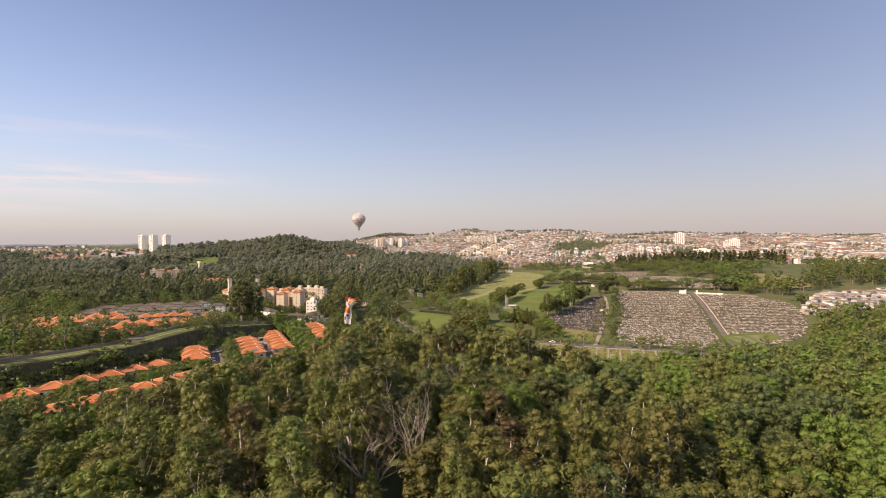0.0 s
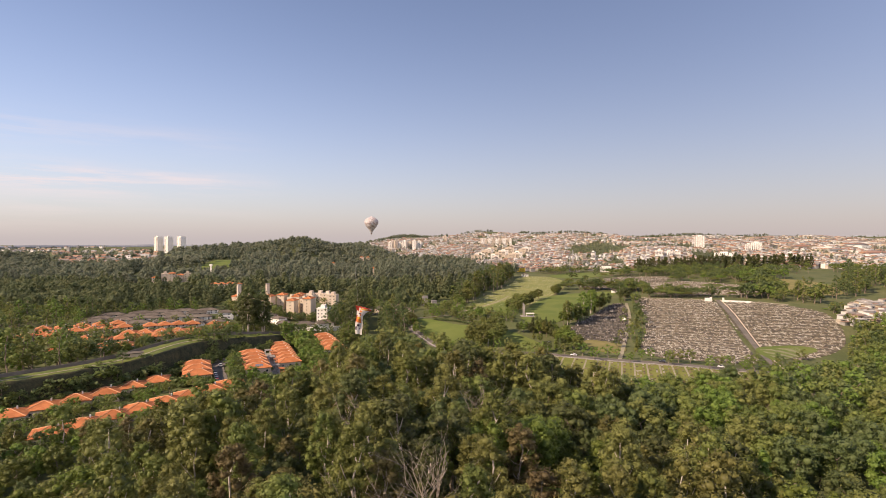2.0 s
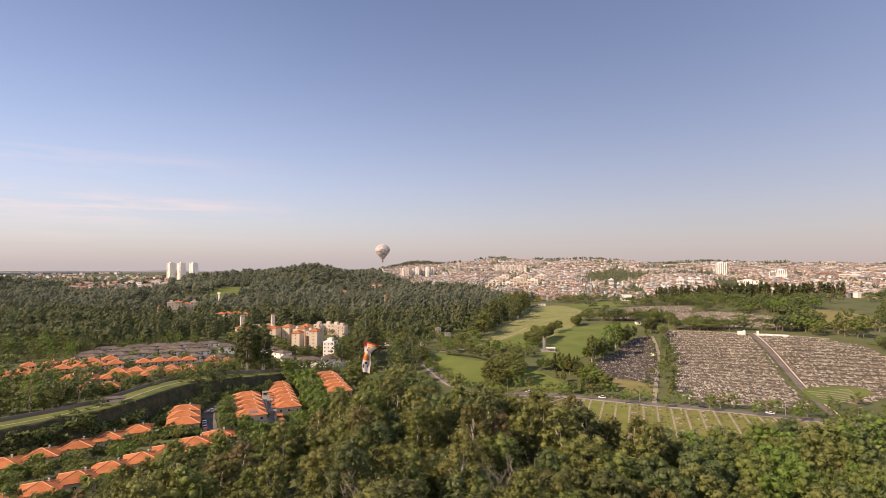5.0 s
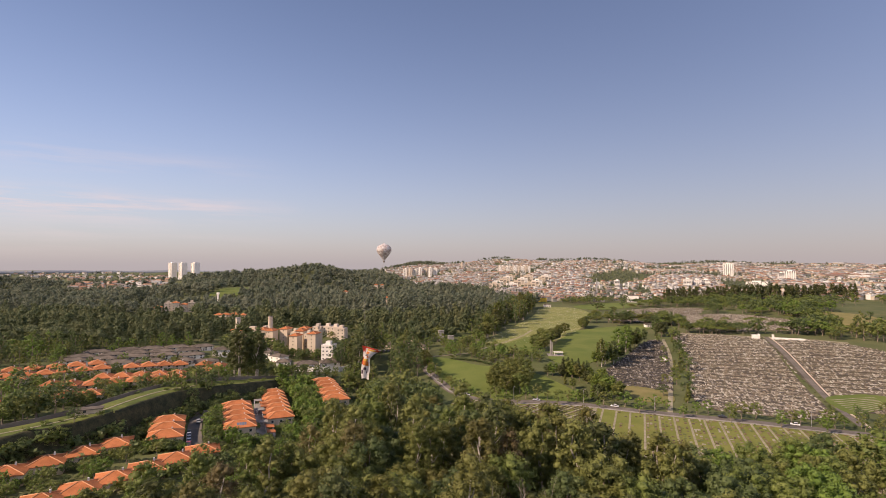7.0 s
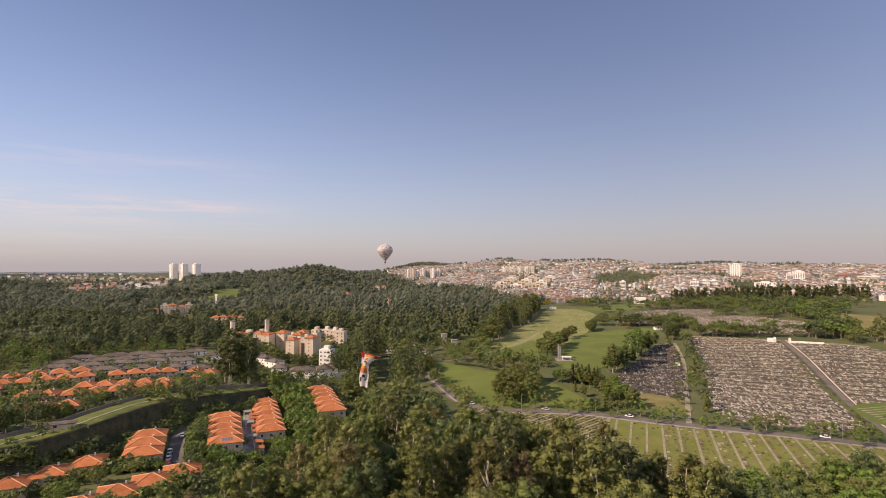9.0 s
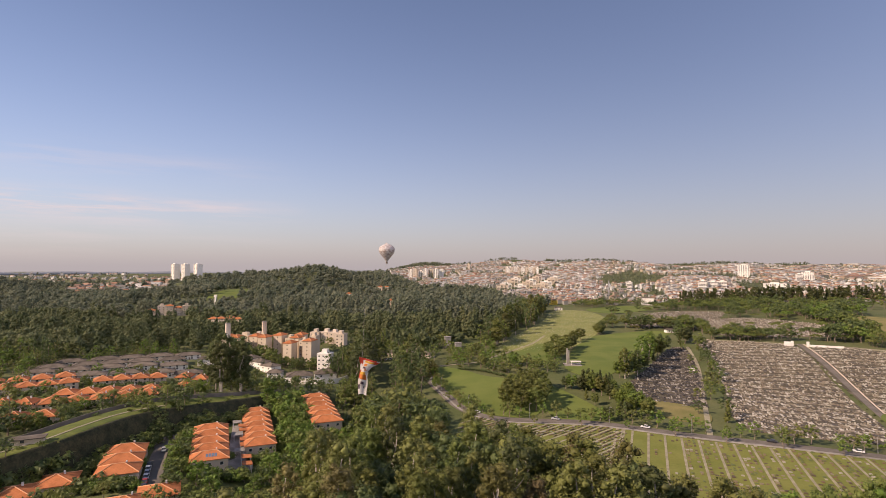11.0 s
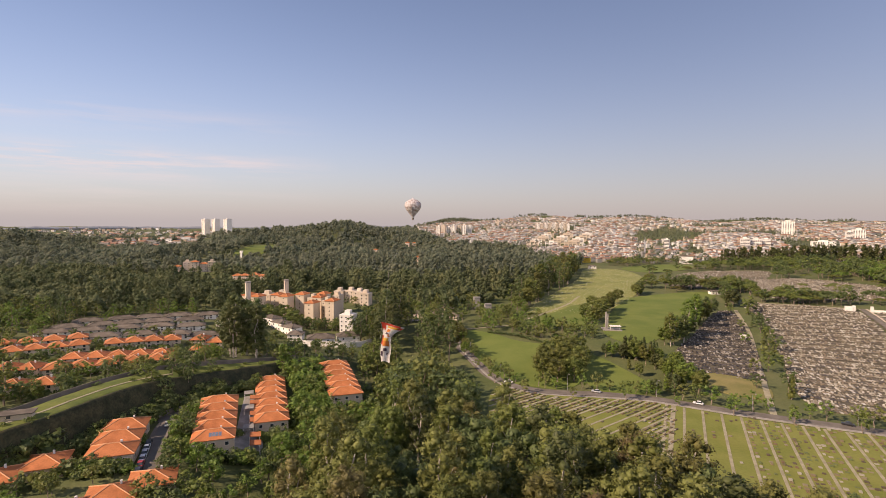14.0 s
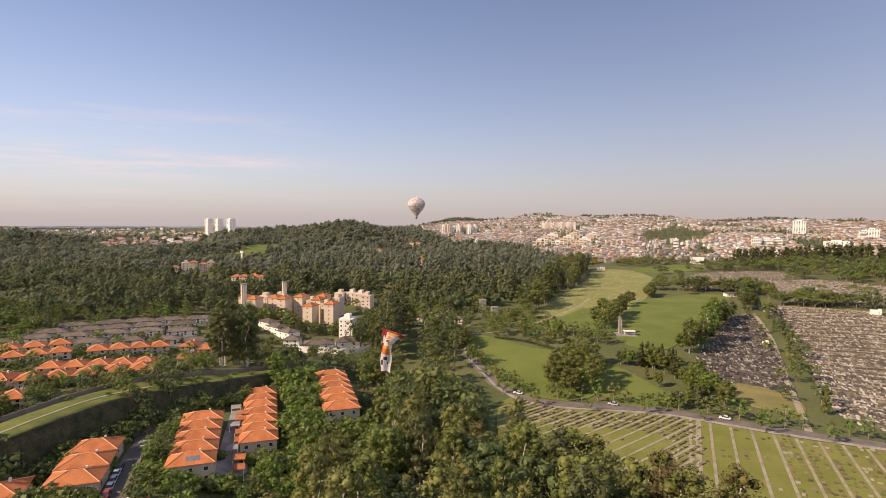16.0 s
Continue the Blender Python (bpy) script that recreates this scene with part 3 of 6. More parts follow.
MESH_CACHE = {}
thicket = Thicket()
kept = {"tall": 0, "broad": 0}
for px, py in sorted(wood_rows(), key=lambda p: math.hypot(p[0] + 5, p[1] - 60 if p[1] > 85 else 900)):
    mix = noise.noise(Vector((px * 0.018, py * 0.018, 3.0)))
    east = px > 75
    ridge = px < 70 and (mix > -0.12)
    kind = "tall" if ridge and rnd.random() < 0.75 else "broad"
    near = math.hypot(px + 5, py - min(139, max(0, py - 70)) - 10)
    level = 2 if near < 80 else (1 if near < 175 else 0)
    if py < 84:
        level = 1 if py > 44 else 0
    if kind == "tall":
        leaf, size = rnd.choice(("olive", "olive", "olive", "mid", "mid", "dark", "mid", "olive", "mid", "dry")), rnd.choice((0.72, 0.9, 1.0, 1.05, 1.18)) * rnd.uniform(0.93, 1.07)
    else:
        leaf, size = rnd.choice(("mid", "mid", "bright", "olive", "dark") if py < 165 else ("mid", "olive", "dark", "dark")), rnd.choice((0.6, 0.85, 1.0, 1.2, 1.35)) * rnd.uniform(0.93, 1.07)
    if east:
        leaf, size = rnd.choice(("mid", "bright", "olive", "dark", "mid")), rnd.choice((0.7, 0.85, 1.0, 1.15)) * rnd.uniform(0.93, 1.07)
    if 0 < px < 190 and py > 226 + max(0, px - 90) * 0.45:
        size = rnd.uniform(0.95, 1.2) * (1.0 if kind == "broad" else 0.75) * (1.4 if px < 40 else 1.2 if px < 62 else 1.0)
    seed, turn, wide = rnd.randrange(4), rnd.uniform(0, 360), rnd.uniform(1.0, 1.28)
    if px < -72 and py > 115:
        size *= 0.62 if px < -90 else 0.85
    if any(abs(px - a * py / b) < 4.5 and b - 26 < py < b + 2 for a, b in ((-17, 112), (-6.5, 116))):
        size *= 0.62
    if kept[kind] < 180:
        kept[kind] += 1
        tree(px, py, kind, level, seed, leaf, size, turn, "forest trees", wide=wide)
    else:
        thicket.add(px, py, kind, level, seed, leaf, size, turn, wide)
thicket.done("forest", "mixed green forest canopy below the camera")


def far_woods(name, label, places, seed, most=6, per=12, leaf=None):
    """Distant trees joined into one mesh: round ones, and tall ones with their leaves in tiers."""
    rng = np.random.default_rng(seed)
    rows = []
    for x, y, s in places:
        z = float(ground(x, y))
        stand = noise.noise(Vector((x * 0.011, y * 0.008, 4.0)))
        tall = stand + rng.uniform(-0.25, 0.25) > (-0.1 if -330 < x < 90 and y < 1000 else 0.2)
        n = int(rng.integers(max(2, most - 2), most + 1))
        if tall:
            grown = min(s, 14.5) if y < 960 else min(s, 10.5)
            h, w = grown * rng.uniform(1.2, 1.75), s * rng.uniform(0.66, 0.9)
            for k in range(n + 1):
                a, u = k * 2.4 + rng.uniform(0, 2), (k + 0.4) / (n + 1)
                r, q = 0.34 * w * (1.1 - 0.8 * u) * rng.uniform(0.4, 1.2), w * rng.uniform(0.24, 0.36) * (1.15 - 0.5 * u) * (6 / max(n, 6)) ** 0.4
                rows.append((x + r * math.cos(a), y + r * math.sin(a), z + h * (0.22 + 0.74 * u), q, q, q * rng.uniform(0.8, 1.1)))
        else:
            h, w = min(s, 12.5) * rng.choice((0.65, 0.9, 1.1, 1.3)), s * rng.uniform(0.72, 1.02)
            for k in range(n):
                a = k * 2.4 + rng.uniform(0, 2)
                r = (0.36 if k < n - 1 else 0.05) * w * rng.uniform(0.5, 1.1)
                q = w * rng.uniform(0.25, 0.38) * (6 / max(n, 6)) ** 0.4
                rows.append((x + r * math.cos(a), y + r * math.sin(a), z + h * (0.35 + 0.6 * k / n) + rng.uniform(-0.06, 0.06) * h, q, q, min(q, h * 0.34) * rng.uniform(0.8, 1.05)))
    v, t, lumps = foliage(rng, rows, per, 0.26 * float(np.mean([r[3] for r in rows])), 0, 0.7, 0.3)
    me = bpy.data.meshes.new(name)
    me.from_pydata(v.tolist(), [], t.tolist())
    me.materials.append(leaf or HAZED_LEAF)
    me.polygons.foreach_set("use_smooth", np.arange(len(t)) < lumps)
    return tagged(new(name, me), label, "trees", kind="stuff")


def city_edge(y):
    return float(np.interp(y, (980, 1250, 1330, 1420, 1650, 2850), (90, 0, -70, -150, -250, -480)))


CLEAR_LOOPS = [smooth_loop(c) for c in (LAWN, FIELD_ONE, FIELD_TWO, FIELD_THREE, MEADOW, FAR_FIELD, EAST_FIELD, TOMBS_WEST, TOMBS_EAST, TOMBS_FAR_EAST, TOMBS_UPPER, TOMBS_NORTH, BROWN, HILL_CLEARING)]
STRIPED_LOOP = smooth_loop(STRIPED)
LOW_LOOP = smooth_loop(MEADOW_LOW)


def open_ground(x, y):
    return any(bool(inside(c, x, y)) for c in CLEAR_LOOPS + [LOW_LOOP])


def wooded(x, y):
    """Whether the distant woods cover a place."""
    if y < 540:
        return x < -150 - (540 - y) * 1.25 and y > 440
    if y < 640:
        return x < -48 + (y - 540) * 0.62
    if y < 980:
        return x < 16 + (y - 640) * 0.27
    return x < city_edge(y) - 20


GLADES = [(-398, 722, 17), (-372, 736, 17), (-385, 712, 18), (-372, 712, 14), (-296, 668, 12), (-282, 668, 12), (-270, 668, 12), (-298, 655, 9), (-272, 655, 9), (-226, 1280, 16), (-222, 1255, 14), (-140, 905, 14), (-136, 885, 14), (-250, 1090, 12)]
places, near_places = [], []
y = 446.0
while y < 1900:
    gap = 12.2 + max(0, y - 600) * 0.0066
    x = -0.92 * y - 60
    while x < 150:
        px, py = x + rnd.uniform(-0.8, 0.8) * gap, y + rnd.uniform(-0.8, 0.8) * gap
        x += gap
        if not wooded(px, py) or (-222 < px < -85 and py < 600) or bool(inside(CLEAR_LOOPS[-1], px, py)):
            continue
        if px < -0.53 * py and py > 1115 and rnd.random() < (0.86 if px > -0.78 * py else 0.3 if py < 1300 else 0.85) or any(math.hypot(px - a, py - b) < r for a, b, r in GLADES):
            continue
        low = 0.5 if -500 < px < -380 and 820 < py < 945 or any(math.hypot(px - a, py - b) < 46 for a, b in ((-396, 702), (-296, 650))) else 1.0
        (near_places if py < 720 else places).append((px, py, (gap + rnd.uniform(-1.5, 3.5)) * low))
    y += gap * 0.9
far_woods("woods", "mixed trees of the wood behind the flats", near_places, 12, 12, 19, WOOD_LEAF)
far_woods("woods", "dense distant hillside woods in olive green paled by painted haze", places, 11, 7, 14)

# ---- houses ----
SHARED = {}


def shared_box(key, x0, x1, y0, y1, z0, z1, mat):
    if key not in SHARED:
        bm = bmesh.new()
        add_box(bm, x0, x1, y0, y1, z0, z1)
        me = bpy.data.meshes.new(key)
        bm.to_mesh(me)
        bm.free()
        me.materials.append(mat)
        SHARED[key] = me
    return SHARED[key]


def child(name, me, parent, m=None, label=""):
    ob = new(name, me)
    ob.parent = parent
    if m is not None:
        ob.matrix_basis = m
    if label:
        ob["label"] = label
    return ob


def window(parent, x, y, z, turn, w=1.2, h=1.2, plain=False):
    """A window that faces local -y before it is turned: a frame with its pane."""
    frame_me = shared_box("frame%s_%s" % (w, h), -w / 2, w / 2, -0.05, 0.05, 0, h, WHITE)
    pane_me = shared_box("pane%s_%s" % (w, h), -w / 2 + 0.1, w / 2 - 0.1, -0.07, 0.0, 0.1, h - 0.1, GLASS)
    if plain:
        return child("window", pane_me, parent, pose(x, y, z, 0, 0, turn))
    ob = child("window", frame_me, parent, pose(x, y, z, 0, 0, turn))
    child("pane", pane_me, ob)
    return ob


def hip_roof(w, d, rise, over=0.5, thick=0.22, ends=0.5):
    """A tiled hip roof over w by d, its ridge along the longer side: vertices and faces. ends: run of the hips, as a share of half the span."""
    x, y = w / 2 + over, d / 2 + over
    if w >= d:
        r = max(0.0, x - y * 2 * ends)
        top = [(-r, 0, rise), (r, 0, rise)]
    else:
        r = max(0.0, y - x * 2 * ends)
        top = [(0, -r, rise), (0, r, rise)]
    low = [(-x, -y, 0), (x, -y, 0), (x, y, 0), (-x, y, 0)]
    under = [(a, b, -thick) for a, b, _ in low]
    v = low + under + top
    if w >= d:
        f = [(0, 1, 9, 8), (1, 2, 9), (2, 3, 8, 9), (3, 0, 8)]
    else:
        f = [(0, 1, 8), (1, 2, 9, 8), (2, 3, 9), (3, 0, 8, 9)]
    f += [(0, 4, 5, 1), (1, 5, 6, 2), (2, 6, 7, 3), (3, 7, 4, 0), (4, 7, 6, 5)]
    return v, f, low, top


def roof_meshes(w, d, rise, mat, cap):
    key = ("roof", round(w, 1), round(d, 1), round(rise, 1), mat.name)
    if key not in SHARED:
        v, f, low, top = hip_roof(w, d, rise)
        me = bpy.data.meshes.new("roof")
        me.from_pydata(v, [], f)
        me.materials.append(mat)
        cv, cf = [], []
        wide = w >= d
        pairs = [(top[0], top[1])]
        near = {0: 0, 3: 0, 1: 1, 2: 1} if wide else {0: 0, 1: 0, 2: 1, 3: 1}
        for i, p in enumerate(low):
            pairs.append((p, top[near[i]]))
        for a, b in pairs:
            if (Vector(a) - Vector(b)).length > 0.3:
                tube(cv, cf, [Vector(a) + Vector((0, 0, 0.03)), Vector(b) + Vector((0, 0, 0.03))], [0.16, 0.16], 5)
        ce = bpy.data.meshes.new("ridge")
        ce.from_pydata([tuple(p) for p in cv], [], cf)
        ce.materials.append(cap)
        SHARED[key] = (me, ce)
    return SHARED[key]


def house(x, y, turn, w=7.0, d=8.0, wall_h=5.4, rise=1.9, wall=None, roof=None, cap=None, z=None, label="", group="", windows=2, vent=True, panel=False, plain=False):
    """A house: walls, tiled hip roof with ridge caps, windows, door and a roof vent."""
    wall, roof, cap = wall or CREAM, roof or TERRACOTTA, cap or RIDGE
    base = float(ground(x, y)) if z is None else z
    top = empty("house", pose(x, y, base, 0, 0, turn), label or "cream two-storey house with an orange terracotta hip roof", "house", group)
    key = ("walls", round(w, 1), round(d, 1), round(wall_h, 1), wall.name)
    if key not in SHARED:
        bm = bmesh.new()
        add_box(bm, -w / 2, w / 2, -d / 2, d / 2, -4, wall_h)
        me = bpy.data.meshes.new("wall")
        bm.to_mesh(me)
        bm.free()
        me.materials.append(wall)
        SHARED[key] = me
    child("wall", SHARED[key], top)
    child("band", shared_box("band%.1f_%.1f" % (w, d), -w / 2 - 0.06, w / 2 + 0.06, -d / 2 - 0.06, d / 2 + 0.06, -0.12, 0.12, wall), top, pose(0, 0, wall_h / 2))
    rm, cm = roof_meshes(w, d, rise, roof, cap)
    r = child("roof", rm, top, pose(0, 0, wall_h + 0.2))
    child("ridge", cm, r, label="pale mortared ridge tiles")
    if vent:
        child("vent", shared_box("vent", -0.25, 0.25, -0.25, 0.25, 0, 1.3, WHITE), r, pose(w * 0.18, d * 0.12, rise * 0.5))
    step = w / windows
    for k in range(windows):
        for zz in (0.9, wall_h / 2 + 0.7):
            window(top, -w / 2 + step * (k + 0.5), -d / 2, zz, 0, plain=plain)
    window(top, -w / 2, -d * 0.2, wall_h / 2 + 0.7, -90, plain=plain)
    window(top, w / 2, -d * 0.2, wall_h / 2 + 0.7, 90, plain=plain)
    child("door", shared_box("door", -0.45, 0.45, -0.06, 0.06, 0, 2.05, BARK), top, pose(w * 0.02, -d / 2, 0.05))
    if panel:
        s = math.atan2(rise, d / 2 + 0.5)
        slab = child("solar_panel", shared_box("solar", -1.8, 1.8, -0.9, 0.9, 0.06, 0.14, GLASS), r, pose(0.6, -d * 0.28, rise * 0.42, math.degrees(s)), "dark solar panel on a metal frame")
        for k in range(4):
            child("cell", shared_box("cell", -0.4, 0.4, -0.8, 0.8, 0.14, 0.17, material("solar_cell", ((0.12, 0.15, 0.2), (0.18, 0.21, 0.26)), 1.0, 0.2)), slab, pose(-1.35 + 0.9 * k, 0, 0))
    return top


def house_row(start, end, count, turn, w, d, drop=0.0, z=None, group="", windows=3, panel_at=None, **more):
    for k in range(count):
        f = (k + 0.5) / count
        x, y = start[0] + (end[0] - start[0]) * f, start[1] + (end[1] - start[1]) * f
        base = (float(ground(x, y)) if z is None else z) - drop * k
        house(x, y, turn, w, d, z=base, group=group, windows=windows, panel=(k == panel_at), **more)


TALK = "terraced cream house with an orange terracotta roof beside the street"
house_row((-112.5, 304), (-95, 268.5), 5, 26, 11.6, 7.3, 0.15, 0.4, "terrace beside the street", panel_at=4, label=TALK)
house_row((-108.5, 337), (-86.5, 290), 7, 26, 10.6, 6.7, 0.05, -1.8, "terrace with the paved court", label=TALK)
house_row((-130.5, 280), (-117, 254), 3, 26, 11.8, 8.4, 0.2, 0.2, "terrace below the bank", label=TALK)
house_row((-132, 257), (-180, 172), 9, 29, 10.5, 10.5, 0.05, -1.6, "terrace below the bank", label=TALK)
house_row((-97, 252), (-136, 184), 8, 29, 10.5, 9.6, 0.05, -1.8, "terrace beside the wood", label=TALK)
house_row((-88.5, 360), (-69, 317), 6, 26, 12.0, 7.2, 0.1, -0.4, "terrace among the trees", label=TALK)
ROWTALK = "small cream house with a bright orange hip roof in a row"
ORANGE = []
for a, b, n, turn, w in (((-203, 366), (-183, 382), 4, 34, 8.0), ((-172, 390), (-162, 389), 2, 10, 7.4), ((-199, 336), (-166, 349), 5, 22, 8.2), ((-193, 320), (-161, 339), 5, 30, 8.2), ((-212, 316), (-203, 318), 2, 20, 7.4),
                         ((-250, 332), (-217, 360), 6, 38, 8.2), ((-262, 349), (-230, 374), 5, 38, 8.2), ((-206, 287), (-179, 300), 4, 26, 8.2), ((-264, 316), (-240, 328), 3, 28, 8.2)):
    for k in range(n):
        f = k / (n - 1)
        x, y = a[0] + (b[0] - a[0]) * f, a[1] + (b[1] - a[1]) * f
        ORANGE.append((x, y, turn))
        house(x, y, turn + rnd.uniform(-2, 2), w, 9.0, 3.7, 2.1, z=float(ground(x, y)) - 0.4, group="rows of orange-roofed houses", label=ROWTALK, plain=True)
house(-155, 361, 20, 7.4, 7.4, 4.0, 1.9, z=5.2, label="orange-roofed house standing alone among trees")
# older terraces with weathered roofs, behind
for a, b, n in (((-268, 415), (-202, 462), 5), ((-266, 396), (-200, 440), 5), ((-262, 382), (-190, 424), 5), ((-228, 378), (-170, 408), 4)):
    turn = math.degrees(math.atan2(b[1] - a[1], b[0] - a[0]))
    for k in range(n):
        f = (k + 0.5) / n + rnd.uniform(-0.02, 0.02)
        x, y = a[0] + (b[0] - a[0]) * f, a[1] + (b[1] - a[1]) * f
        house(x, y, turn + rnd.uniform(-2, 2), math.hypot(b[0] - a[0], b[1] - a[1]) / n - 1.1, 8.6, 3.2, 1.7, WHITE, GREY_TILE, GREY_TILE, z=float(ground(x, y)) - 0.5, windows=4, label="long white terrace with a weathered grey tile roof", group="grey-roofed houses", vent=False, plain=True)
for x, y, t, w in ((-168, 470, -32, 12), (-158, 462, -32, 12), (-148, 455, -32, 12), (-176, 452, 18, 11), (-186, 442, 18, 11)):
    house(x, y, t, w, 8, 5.2, 1.6, WHITE, GREY_TILE, GREY_TILE, z=float(ground(x, y)) - 0.5, label="white terraced house with a grey roof below the flats", group="white terrace", vent=False, plain=True)
house(-120, 432, 20, 16, 11, 4.6, 2.2, WHITE, GREY_TILE, GREY_TILE, label="low white hall with a wide hipped grey roof", vent=False, plain=True)
house(-139, 440, 10, 9, 8, 4.0, 1.8, WHITE, GREY_TILE, GREY_TILE, label="small white house with a weathered grey tile roof", vent=False, plain=True)
# the court between the terraces
patch("court", [(-110, 317.5), (-104, 320), (-84, 278), (-92, 274.5)], CONCRETE, 0.3, "pale paved court between the terraces", "paving", 3.0, False)
for k in range(9):
    x, y = -106.2 + k * 2.35, 314.5 - k * 4.75
    w = empty("carport", pose(x + (1.5 if k % 3 else -0.6), y, float(ground(x, y)) + 0.3, 0, 0, 26), "low carport with a sloping terracotta roof in the court" if k % 3 else "low carport with a pale sheet roof in the court", "carport", "carports")
    child("roof", shared_box("carport_roof%d" % (k % 3 > 0), -1.7, 1.7, -2.0, 2.0, 2.3, 2.5, TERRACOTTA if k % 3 else CONCRETE), w, pose(0, 0, 0, 0, 5 if k % 3 else 0))
    for sx in (-1.5, 1.5):
        for sy in (-1.8, 1.8):
            child("post", shared_box("carport_post", -0.1, 0.1, -0.1, 0.1, -1, 2.3, WHITE), w, pose(sx, sy, 0))

# ---- blocks of flats ----


def flats(x, y, turn, w, d, storeys, wall, roof="flat", base=None, cols=3, label="", group="", sides=True, name="apartment_block", win=(1.2, 1.1), plain=True):
    z = float(ground(x, y)) if base is None else base
    h = storeys * 2.8
    top = empty(name, pose(x, y, z, 0, 0, turn), label, "building", group)
    bm = bmesh.new()
    add_box(bm, -w / 2, w / 2, -d / 2, d / 2, -6, h)
    link("wall", bm, wall, top)
    if roof == "hip":
        rm, cm = roof_meshes(w, d, 1.8, TERRACOTTA, RIDGE)
        r = child("roof", rm, top, pose(0, 0, h + 0.2))
        child("ridge", cm, r)
    else:
        bm = bmesh.new()
        add_box(bm, -w * 0.2, w * 0.2, -d * 0.25, d * 0.25, h, h + 3.0)
        link("stair_tower", bm, wall, top)
        bm = bmesh.new()
        add_box(bm, -w / 2 - 0.12, w / 2 + 0.12, -d / 2 - 0.12, d / 2 + 0.12, h - 0.3, h + 0.5)
        link("parapet", bm, wall, top)
    for s in range(storeys):
        for c in range(cols):
            window(top, -w / 2 + w * (c + 0.5) / cols, -d / 2, s * 2.8 + 0.95, 0, *win, plain)
        if sides:
            for c in range(2):
                window(top, -w / 2, -d / 2 + d * (c + 0.5) / 2, s * 2.8 + 0.95, -90, *win, plain)
    return top


FLATALK = "cream five-storey apartment block with an orange hipped roof"
for x, y, base in ((-146.4, 488, -1.0), (-132.2, 490, 0.5), (-147, 505, 0.8), (-164, 515, 1.2), (-150.3, 524, 0.6), (-173.4, 507, 0.6), (-193.4, 502, 0.8), (-184, 516, 0.2), (-205, 512, 0.2)):
    flats(x, y, -8, 7.0, 9.5, 5, PINKISH, "hip", base, 1, FLATALK, "apartment blocks with orange roofs", True, win=(1.0, 1.0))
for x, y, s in ((-139, 500, 5), (-155, 514, 5), (-183, 528, 5), (-141, 530, 5), (-196, 526, 5), (-168, 526, 5)):
    flats(x, y, -8, 6.0, 8.0, 4, PINKISH, "flat", 1.5, 2, "cream stairwell block between the apartment blocks", "stairwell blocks", False, win=(0.9, 0.9))
WTALK = "pale cream apartment block with a flat roof and stair tower"
flats(-113.5, 467, -4, 9.0, 9.0, 5, WHITE, "flat", -5.2, 3, WTALK, "cream apartment blocks")
for x, y in ((-153, 574), (-144, 577), (-135, 572), (-127, 562), (-206, 545), (-196, 551)):
    flats(x, y, -4, 8.0, 10, 5, CREAM, "flat", -3.5, 2, WTALK, "cream apartment blocks")


def water_tower(x, y, top_z, r):
    z = float(ground(x, y))
    t = empty("water_tower", pose(x, y, z), "slim round concrete water tower beside the flats", "water tower", "water towers")
    v, f = [], []
    tube(v, f, [(0, 0, -3), (0, 0, (top_z - z) * 0.72), (0, 0, top_z - z)], [r, r, r], 20)
    mesh_object("shaft", v, f, CREAM, t, smooth=False)
    v, f = [], []
    tube(v, f, [(0, 0, top_z - z - 0.6), (0, 0, top_z - z + 0.15)], [r * 1.06, r * 1.06], 20)
    mesh_object("rim", v, f, CONCRETE, t)
    v, f = [], []
    tube(v, f, [(0, -r - 0.1, 0.5), (0, -r - 0.1, top_z - z)], [0.12, 0.12], 5)
    mesh_object("ladder", v, f, METAL, t)


water_tower(-192.1, 483.3, 27.4, 1.9)
water_tower(-183.1, 529.2, 24.4, 1.9)

# ---- far towers ----
for x, y, w in ((-1060, 1898, 22), (-1018, 1890, 21), (-962, 1868, 22)):
    flats(x, y, -32, w, 20, 23, WHITE, "flat", 15, 2, "tall white residential tower on the horizon", "white towers", False, "tower", (5.0, 1.4))
for x, y, w, s in ((679, 1538, 26, 13), (783, 1443, 24, 9), (742, 1406, 12, 8), (450, 1226, 16, 7), (472, 1230, 18, 6), (492, 1234, 16, 6), (609, 1259, 40, 4), (300, 1210, 9, 8)):
    flats(x, y, -20, w, 14, s, WHITE, "flat", None, 5, "pale city tower block above the houses", "city towers", False, "tower", (2.6, 1.5))
for k, (x, y) in enumerate(((-196, 1592), (-182, 1586), (-168, 1598), (-154, 1590), (-140, 1600), (-126, 1594), (-112, 1606), (-40, 1850))):
    flats(x, y, -6, 10.5, 14, (8, 9, 7, 9, 8, 9, 8, 9)[k], (WHITE, CREAM, WHITE)[k % 3], "flat", None, 2, "pale apartment tower at the edge of the city", "city towers", False, "tower", (2.4, 1.4))
for k in range(18):
    flats(80 + (k % 9) * 11.4, 1728 + (k // 9) * 46 + (k % 9) * 2, -4, 7.5, 12, 7, (WHITE, CREAM)[k % 2], "flat", None, 2, "pale walk-up apartment block in the city", "city apartment blocks", False, win=(2.0, 1.3))
for k in range(3):
    for j in range(6):
        flats(44 + k * 39 + j * 10.5 + k * j * 1.6, 1262 + j * 48, -4, 25, 10, 4, (CREAM, WHITE, PINKISH)[(j + k) % 3], "flat", None, 3, "long pale apartment row in the city", "long apartment rows", False, win=(6.0, 1.2))
